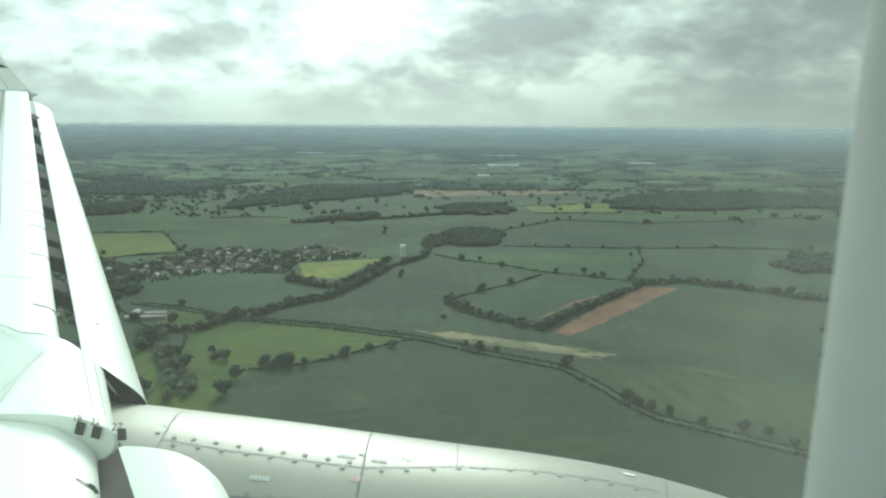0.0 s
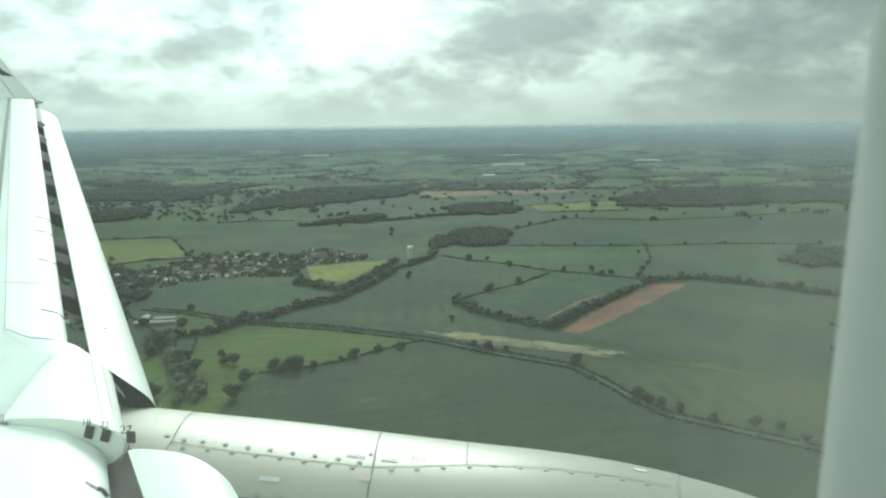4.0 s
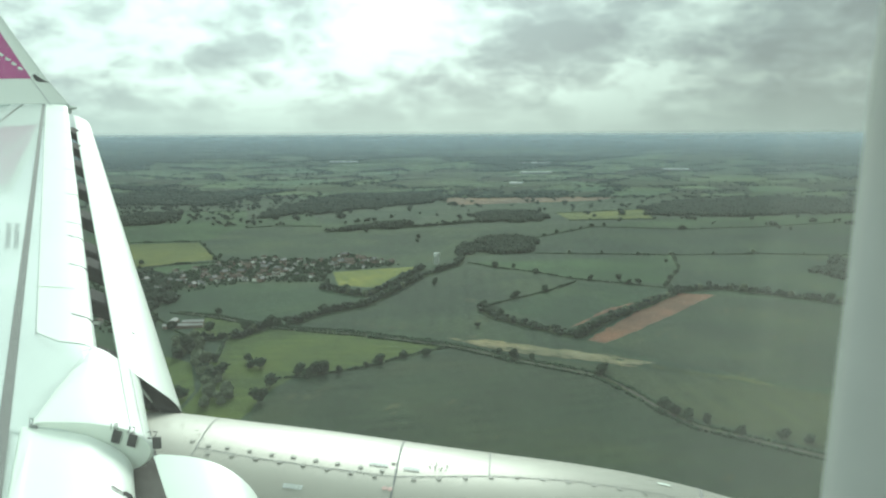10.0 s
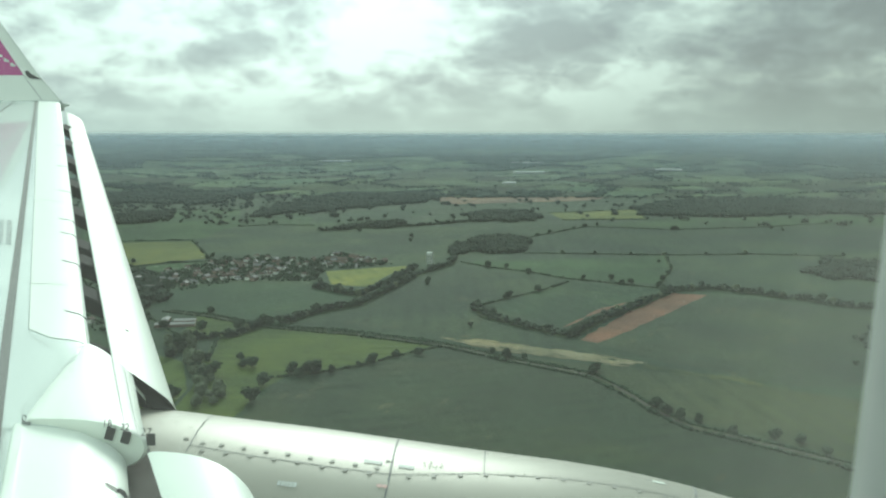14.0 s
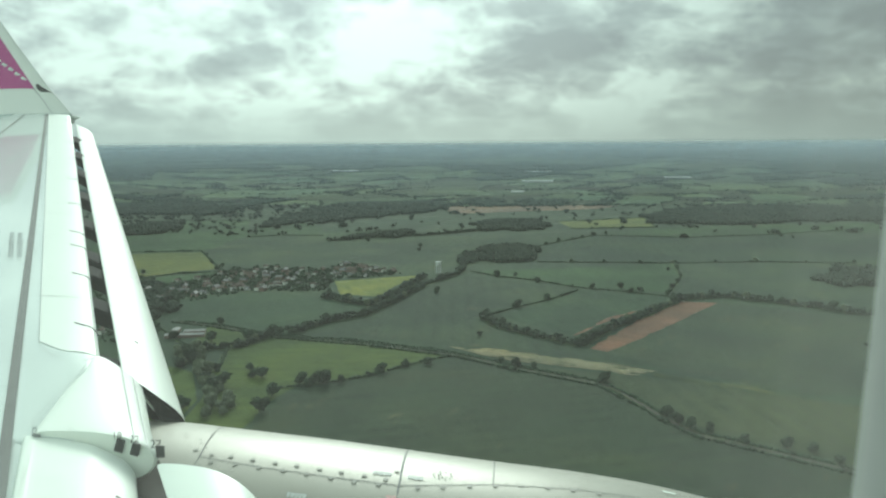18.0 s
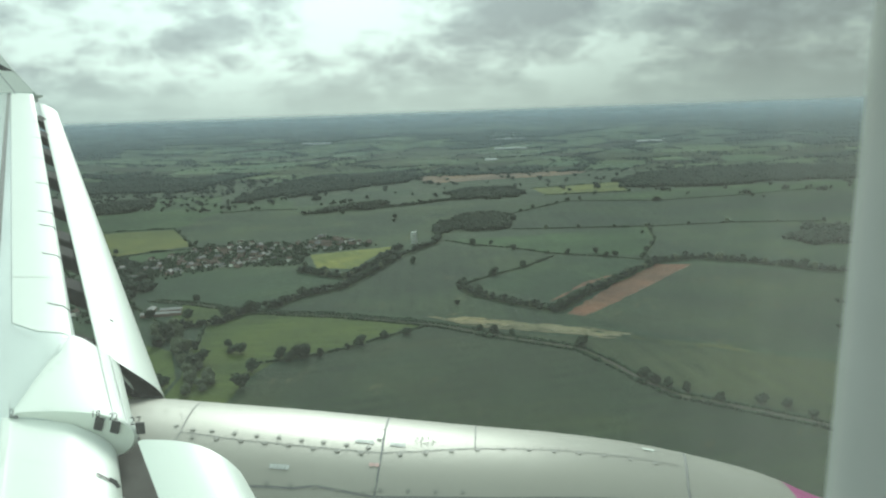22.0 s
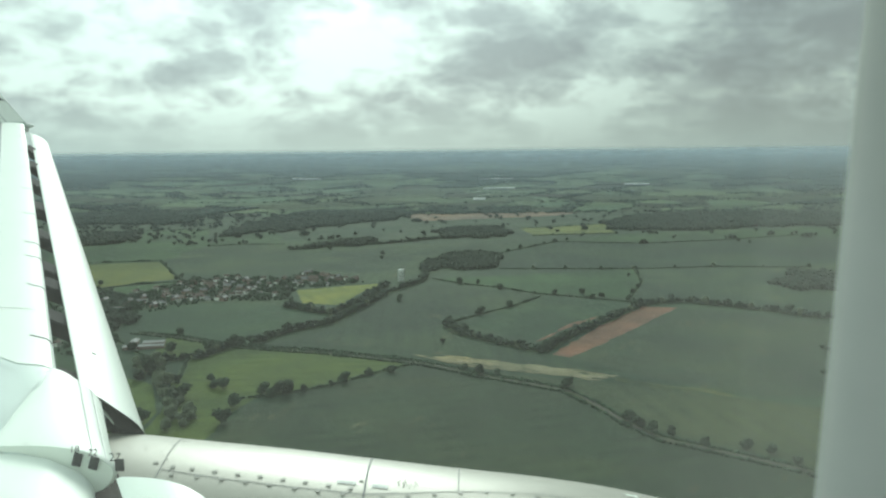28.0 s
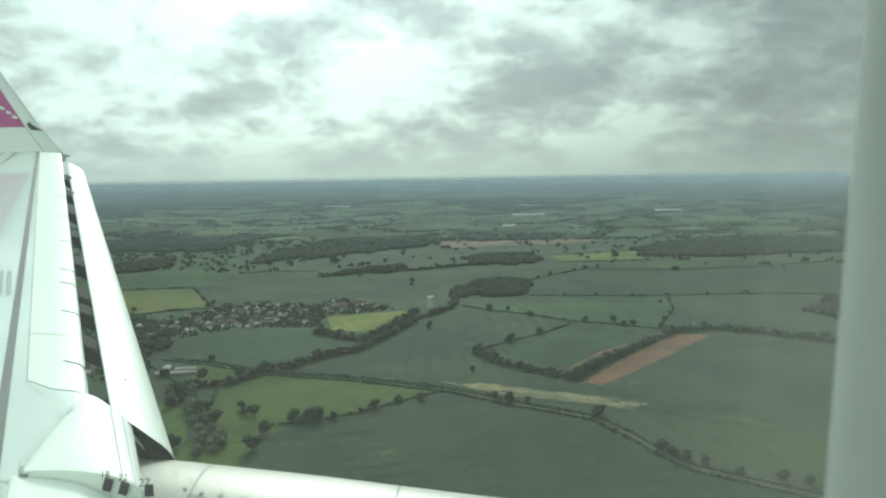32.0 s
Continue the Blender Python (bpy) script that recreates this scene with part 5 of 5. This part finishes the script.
def on_winglet(z, back, out=0.006):
    zs = [p.z for p, c in WL]
    x, y, c = (float(np.interp(z, zs, v)) for v in ([p.x for p, c in WL], [p.y for p, c in WL], [c for p, c in WL]))
    t = float(np.interp(back / c, (0, 0.03, 0.12, 0.35, 0.7, 1), (0, 0.35, 0.8, 1, 0.6, 0.05)))
    return Vector((x - back, y - t * 0.045 - out, z + 0.02 * t))


zs = np.linspace(1.02, 2.40, 10)
verts = [on_winglet(z, b) for z in zs for b in np.linspace(0.27 - 0.06 * (z - 1.0), 0.95 * float(np.interp(z, [p.z for p, c in WL], [c for p, c in WL])), 6)]
part_mesh("painted_panel", mesh_of("painted_panel", verts, [(r * 6 + c, r * 6 + c + 1, r * 6 + c + 7, r * 6 + c + 6) for r in range(9) for c in range(5)], MAGENTA), winglet, "magenta painted panel")
for i in range(6):   # pale shapes where the lettering of the airline stands
    z = 1.2 + i * 0.085
    c = on_winglet(z, 0.33 + 0.055 * i, 0.012)
    bm = bmesh.new()
    box(bm, (0.10, 0.006, 0.055), c, Matrix.Rotation(0.55, 4, "Y"))
    bmesh.ops.bevel(bm, geom=bm.edges[:], offset=0.002, segments=1, affect="EDGES")
    part("pale_emblem", bm, WHITE, winglet)
edge = [(0.50, 0.33), (0.7, 0.31), (0.9, 0.285), (1.02, 0.268)]
verts = [on_winglet(z, b + w, 0.004) for z, b in edge for w in (0.0, 0.014)]
part_mesh("winglet_seam", mesh_of("winglet_seam", verts, [(2 * i, 2 * i + 1, 2 * i + 3, 2 * i + 2) for i in range(3)], SEAL), winglet)
BADGE = ((-0.10, -0.02), (-0.08, 0.06), (-0.02, 0.08), (0.005, 0.025), (0.10, -0.07), (-0.09, -0.065))
verts = [on_winglet(1.03 + dz, 0.12 - dx, out) for out in (0.014, 0.004) for dx, dz in BADGE]
part_mesh("black_badge", mesh_of("black_badge", verts, [tuple(range(6))[::-1]] + [(i, (i + 1) % 6, 6 + (i + 1) % 6, 6 + i) for i in range(6)], MARK), winglet)
bm = bmesh.new()
box(bm, (2.0, 0.03, 0.05), (-7.75, 15.40, 0.55))
part("tip_cap", bm, GREY_PAINT, winglet)
bm = bmesh.new()
bmesh.ops.create_uvsphere(bm, u_segments=16, v_segments=8, radius=0.5, matrix=Matrix.Translation((-7.0, 15.43, 0.50)) @ Matrix.Diagonal((0.75, 0.07, 0.12, 1)))
part("tip_fillet", bm, WHITE, winglet, smooth=True)

# the engine's cowl
ax = Vector((math.cos(radians(5)), -math.sin(radians(5)), -0.04)).normalized()
up = (Vector((0, 0, 1)) - ax * ax.z).normalized()
side = ax.cross(up)
C0 = Vector((0, 3.95, -2.62))
RU = (-3.6, -2.5, -1.66, -1.25, -0.78, -0.32, 0.16, 0.58, 1.02, 1.245, 1.62, 1.72, 1.87, 1.96)
RR = (0.72, 1.06, 1.145, 1.121, 1.10, 1.069, 1.037, 1.016, 0.972, 0.927, 0.849, 0.815, 0.745, 0.68)


def cowl_r(u):
    return float(np.interp(u, RU, RR))


us = np.linspace(-3.6, 1.96, 90)
rs = np.convolve(np.pad([cowl_r(u) for u in us], 3, mode="edge"), np.ones(7) / 7, "valid")


def on_cowl(u, deg, out=0.002):
    r = float(np.interp(u, us, rs)) + out
    a = radians(deg)
    return C0 + ax * u + (up * math.cos(a) + side * math.sin(a)) * r


def cowl_patch(name, u0, u1, mat, parent, label="", nu=20, na=96, smooth=True):
    verts = [on_cowl(u, 360 * j / na, 0.0) for u in np.linspace(u0, u1, nu) for j in range(na)]
    faces = [(i * na + j, i * na + (j + 1) % na, (i + 1) * na + (j + 1) % na, (i + 1) * na + j) for i in range(nu - 1) for j in range(na)]
    return part_mesh(name, mesh_of(name, verts, faces, mat, smooth), parent, label)


cowl = cowl_patch("engine_cowl", -3.6, 1.69, SILVER, airliner, "silver-white engine cowl with rows of fasteners", 60)
cowl_patch("intake_lip", 1.69, 1.96, MAGENTA, airliner, "magenta painted intake lip", 10)
verts = [C0 + ax * u + (up * math.cos(a) + side * math.sin(a)) * r for u, r in ((1.96, 0.68), (1.93, 0.62), (1.7, 0.6), (1.0, 0.62)) for a in np.linspace(0, math.tau, 49)[:-1]]
part_mesh("intake_duct", mesh_of("intake_duct", verts, [(i * 48 + j, i * 48 + (j + 1) % 48, (i + 1) * 48 + (j + 1) % 48, (i + 1) * 48 + j) for i in range(3) for j in range(48)] + [tuple(range(144, 192))], STEEL, True), airliner)


def cowl_line(path, width=0.006, mat=SEAM, name="cowl_seam"):
    """A joint along (u, degrees) points."""
    pts = []
    for (u0, a0), (u1, a1) in zip(path, path[1:]):
        pts += [(u0 + (u1 - u0) * t, a0 + (a1 - a0) * t) for t in np.linspace(0, 1, 9)]
    ps = [on_cowl(u, a) for u, a in pts]
    verts, faces = [], []
    for i, p in enumerate(ps):
        d = (ps[min(i + 1, len(ps) - 1)] - ps[max(i - 1, 0)]).normalized()
        n = (p - C0 - ax * (p - C0).dot(ax)).normalized()
        w = d.cross(n) * width / 2
        verts += [p - w, p + w]
    faces = [(2 * i, 2 * i + 1, 2 * i + 3, 2 * i + 2) for i in range(len(ps) - 1)]
    return part_mesh(name, mesh_of(name, verts, faces, mat), cowl)


LONG = ((-1.226, 9.1), (-0.909, 10.8), (-0.583, 11.3), (-0.265, 11.2), (-0.059, 8.5), (0.166, 5.1), (0.552, 2.2), (0.821, 1.5), (1.14, 1.5))
cowl_line(LONG)
cowl_line(((-1.30, -40), (-1.287, -15.2), (-1.226, 9.1), (-1.207, 60)))
cowl_line(((-0.30, -40), (-0.29, -15.1), (-0.265, 11.2), (-0.254, 70)), 0.011)
cowl_line(((0.159, -20), (0.166, 5.1)))
cowl_line(((1.214, -40), (1.214, -13.4), (1.139, 13.6), (1.12, 40)), 0.013)
cowl_line(((-1.0, 26.2), (-0.62, 25.7), (-0.53, 24.6), (-0.26, 26.5), (0.3, 24.0), (1.0, 20)), 0.016)

disc = bmesh.new()
bmesh.ops.create_cone(disc, cap_ends=True, segments=12, radius1=0.0125, radius2=0.0120, depth=0.0015)
disc_me = bpy.data.meshes.new("fastener")
disc.to_mesh(disc_me)
disc.free()
disc_me.materials.append(FASTENER)


def fastener(u, a):
    p = on_cowl(u, a, 0.003)
    n = (p - C0 - ax * (p - C0).dot(ax)).normalized()
    o = part_mesh("fastener", disc_me, cowl)
    o.matrix_basis = Matrix.Translation(p) @ n.to_track_quat("Z", "Y").to_matrix().to_4x4()
    return o


def dot(u, a, size=0.42):
    o = fastener(u, a)
    o.matrix_basis = o.matrix_basis @ Matrix.Diagonal((size, size, 0.6, 1))


UPPER = ((-1.176, 7.7), (-1.084, 7.6), (-0.974, 7.9), (-0.864, 8.3), (-0.759, 8.3), (-0.65, 8.65), (-0.545, 8.75), (-0.435, 9.0), (-0.332, 9.4), (-0.292, 4.9), (-1.265, 6.4))
LOWER = ((-1.157, 11.1), (-1.041, 10.9), (-0.926, 11.1), (-0.811, 11.2), (-0.699, 11.3), (-0.583, 11.75), (-0.472, 12.0), (-0.359, 12.0), (-0.179, 11.3), (-0.064, 9.7), (0.057, 7.7), (0.176, 5.9), (0.296, 4.1), (0.42, 3.6), (0.54, 3.3), (0.66, 3.0), (0.78, 2.9), (0.90, 2.9), (1.02, 2.9))
UNDER = ((-0.86, 24.5), (-0.74, 24.7), (-0.636, 24.8), (-0.529, 25.0), (-0.426, 25.3), (-0.311, 25.6), (-0.27, 24.5), (-0.24, 24.4), (-0.12, 24.0), (0.0, 23.5), (0.12, 23.0), (-1.27, 13.5), (-1.20, 13.3))
for u, a in UPPER + LOWER + UNDER:
    fastener(u, a)
for u in np.arange(-1.15, 0.62, 0.048):
    fastener(u, -25.5)
for u in np.arange(0.19, 0.62, 0.042):      # a row of fine rivets over the forward joint
    dot(u, float(np.interp(u, [p[0] for p in LONG], [p[1] for p in LONG])) - 1.3, 0.32)
DASHES = ((-1.467, -2.2), (-1.448, -0.2), (-1.386, -2.7), (-1.37, -0.7), (-1.292, -0.2), (-1.267, 2.1), (-1.27, -5.7), (-1.249, -2.8), (-1.292, -16.5), (-1.243, -11.0), (-1.232, 4.1), (-0.295, -1.5))
for u, a in DASHES:
    cowl_line(((u - 0.009, a), (u + 0.009, a)), 0.007, FASTENER, "slot_screw")
# plates with lettering too small to read, and the ring of dots
for u0, u1, a0 in ((-0.40, -0.31, 6.7), (-0.235, -0.16, 6.9), (-0.75, -0.66, 19.5)):
    for k in range(5):
        a = u0 + (u1 - u0) * k / 5
        verts = [on_cowl(a, a0 - 0.75, 0.003), on_cowl(a + (u1 - u0) / 6, a0 - 0.75, 0.003), on_cowl(a + (u1 - u0) / 6, a0 + 0.85, 0.003), on_cowl(a, a0 + 0.85, 0.003)]
        part_mesh("data_plate", mesh_of("data_plate", verts, [(0, 1, 2, 3)], PALE_SEAM), cowl)
for k in range(10):
    t = k * math.tau / 10
    dot(-0.077 + 0.045 * math.cos(t), 3.4 + 2.2 * math.sin(t))
for k in range(5):
    t = 0.6 + k * 0.9
    dot(-0.077 + 0.02 * math.cos(t), 3.6 + 0.9 * math.sin(t))
for u in (-0.30, -0.275):
    c = [on_cowl(u + 0.012 * math.cos(t), 16.3 + 0.7 * math.sin(t), 0.004) for t in np.linspace(0, math.tau, 11)[:-1]]
    part_mesh("red_mark", mesh_of("red_mark", c, [tuple(range(10))], RED_MARK), cowl)
verts = [on_cowl(u, a, 0.004) for u, a in ((0.99, -9), (1.05, -9), (1.05, -7), (0.99, -7))]
part_mesh("white_plate", mesh_of("white_plate", verts, [(0, 1, 2, 3)], WHITE), cowl)
bm = bmesh.new()
box(bm, (0.036, 0.006, 0.05), (-1.208, 3.40, -1.262))
part("angle_mark", bm, MARK, fairing)
lettering("27", 0.046, pose(-1.19, 3.30, -1.195, 75, 0, 0), MARK, fairing)
# pylon under the fairing
bm = bmesh.new()
box(bm, (1.6, 0.45, 0.7), (-2.75, 4.0, -1.75))
bmesh.ops.bevel(bm, geom=bm.edges[:], offset=0.08, segments=3, affect="EDGES")
part("pylon", bm, WHITE, airliner)

# ---- the cabin wall with its window ----
HALF_W, HALF_H, WALL_Y, THICK = 0.189, 0.235, 0.262, 0.055


def rounded(hw, hh, r, n=8):
    return [(sx * (hw - r) + r * math.cos(a0 + k * math.pi / 2 / n), sz * (hh - r) + r * math.sin(a0 + k * math.pi / 2 / n))
            for sx, sz, a0 in ((1, 1, 0), (-1, 1, math.pi / 2), (-1, -1, math.pi), (1, -1, 1.5 * math.pi)) for k in range(n + 1)]


rings = []
for hw, hh, y in ((1.2, 1.0, THICK), (HALF_W + 0.012, HALF_H + 0.012, THICK), (HALF_W, HALF_H, THICK - 0.01), (HALF_W - 0.0, HALF_H, 0.022), (HALF_W + 0.008, HALF_H + 0.008, 0.006), (HALF_W + 0.03, HALF_H + 0.03, 0.0), (1.2, 1.0, 0.0)):
    rings.append([(a, y, b) for a, b in rounded(hw, hh, 0.07)])
wall = new("wall_cabin", mesh_of("wall_cabin", *loft(rings, caps=False), CABIN, True))
tagged(wall, "pale grey moulded plastic cabin wall round the window", "wall", kind="structure")
LEAN = 3.4
wall.matrix_world = pose(WIN_X, WALL_Y, CAM_H + WIN_Z, 0, LEAN, 0)

pane_mat = bpy.data.materials.new("scratched_window_acrylic")
pane_mat.use_nodes = True
pt = pane_mat.node_tree
pt.nodes.clear()
tc = pt.nodes.new("ShaderNodeTexCoord").outputs["Object"]
mp = wire(pt, "ShaderNodeMapping", i0=tc)
mp.inputs["Scale"].default_value = (70, 1, 3)
# pale streaks towards one edge: smears, with pane reflections painted into them
streak = wire(pt, "ShaderNodeTexNoise", Vector=mp.outputs[0], Scale=1.0, Detail=4.0, Roughness=0.65).outputs[0]
px = wire(pt, "ShaderNodeSeparateXYZ", i0=tc).outputs[0]
near_edge = wire(pt, "ShaderNodeMapRange", i0=px, i1=0.105, i2=0.185, i3=0.0, i4=1.0).outputs[0]
veil = math_node(pt, "ADD", 0.026, math_node(pt, "MULTIPLY", near_edge, math_node(pt, "MULTIPLY", ramp(pt, streak, (0.3, (0.3, 0.3, 0.3)), (0.7, (1, 1, 1))), 0.034)))
clear = wire(pt, "ShaderNodeBsdfTransparent", i0=(0.93, 0.97, 0.95, 1))
haze = wire(pt, "ShaderNodeBsdfTranslucent", i0=(0.78, 0.81, 0.75, 1))
blend = wire(pt, "ShaderNodeMixShader", i0=veil, i1=clear.outputs[0], i2=haze.outputs[0])
pt.links.new(blend.outputs[0], pt.nodes.new("ShaderNodeOutputMaterial").inputs[0])
bm = bmesh.new()
box(bm, (2 * HALF_W + 0.02, 0.004, 2 * HALF_H + 0.02), (0, 0, 0))
me = bpy.data.meshes.new("window_1")
bm.to_mesh(me)
bm.free()
me.materials.append(pane_mat)
window = tagged(new("window_1", me), "clear acrylic cabin window with smears and painted reflections at the edge", "window", kind="structure")
window.matrix_world = pose(WIN_X, WALL_Y + THICK - 0.012, CAM_H + WIN_Z, 0, LEAN, 0)
window.visible_shadow = False

# ---- the fuselage skin round the cabin window, near side only ----
FY, FZ, FR = WALL_Y + THICK + 0.02 - 1.97, -0.40, 1.98
xs = (-9, -6, -3, -1.2, -0.26, 0.22, 1.5, 3.5, 6, 8)
ths = [radians(a) for a in (-88, -70, -52, -36, -20, -8, 2.5, 19.5, 30, 44, 58, 72, 88)]
verts = [(x, FY + FR * math.cos(t), FZ + FR * math.sin(t)) for x in xs for t in ths]
faces = [(i * 13 + j, i * 13 + j + 1, (i + 1) * 13 + j + 1, (i + 1) * 13 + j) for i in range(9) for j in range(12) if not (i == 4 and j == 6)]
skin = part_mesh("fuselage", mesh_of("fuselage", verts, faces, WHITE, True), airliner, "white painted fuselage skin round the window")
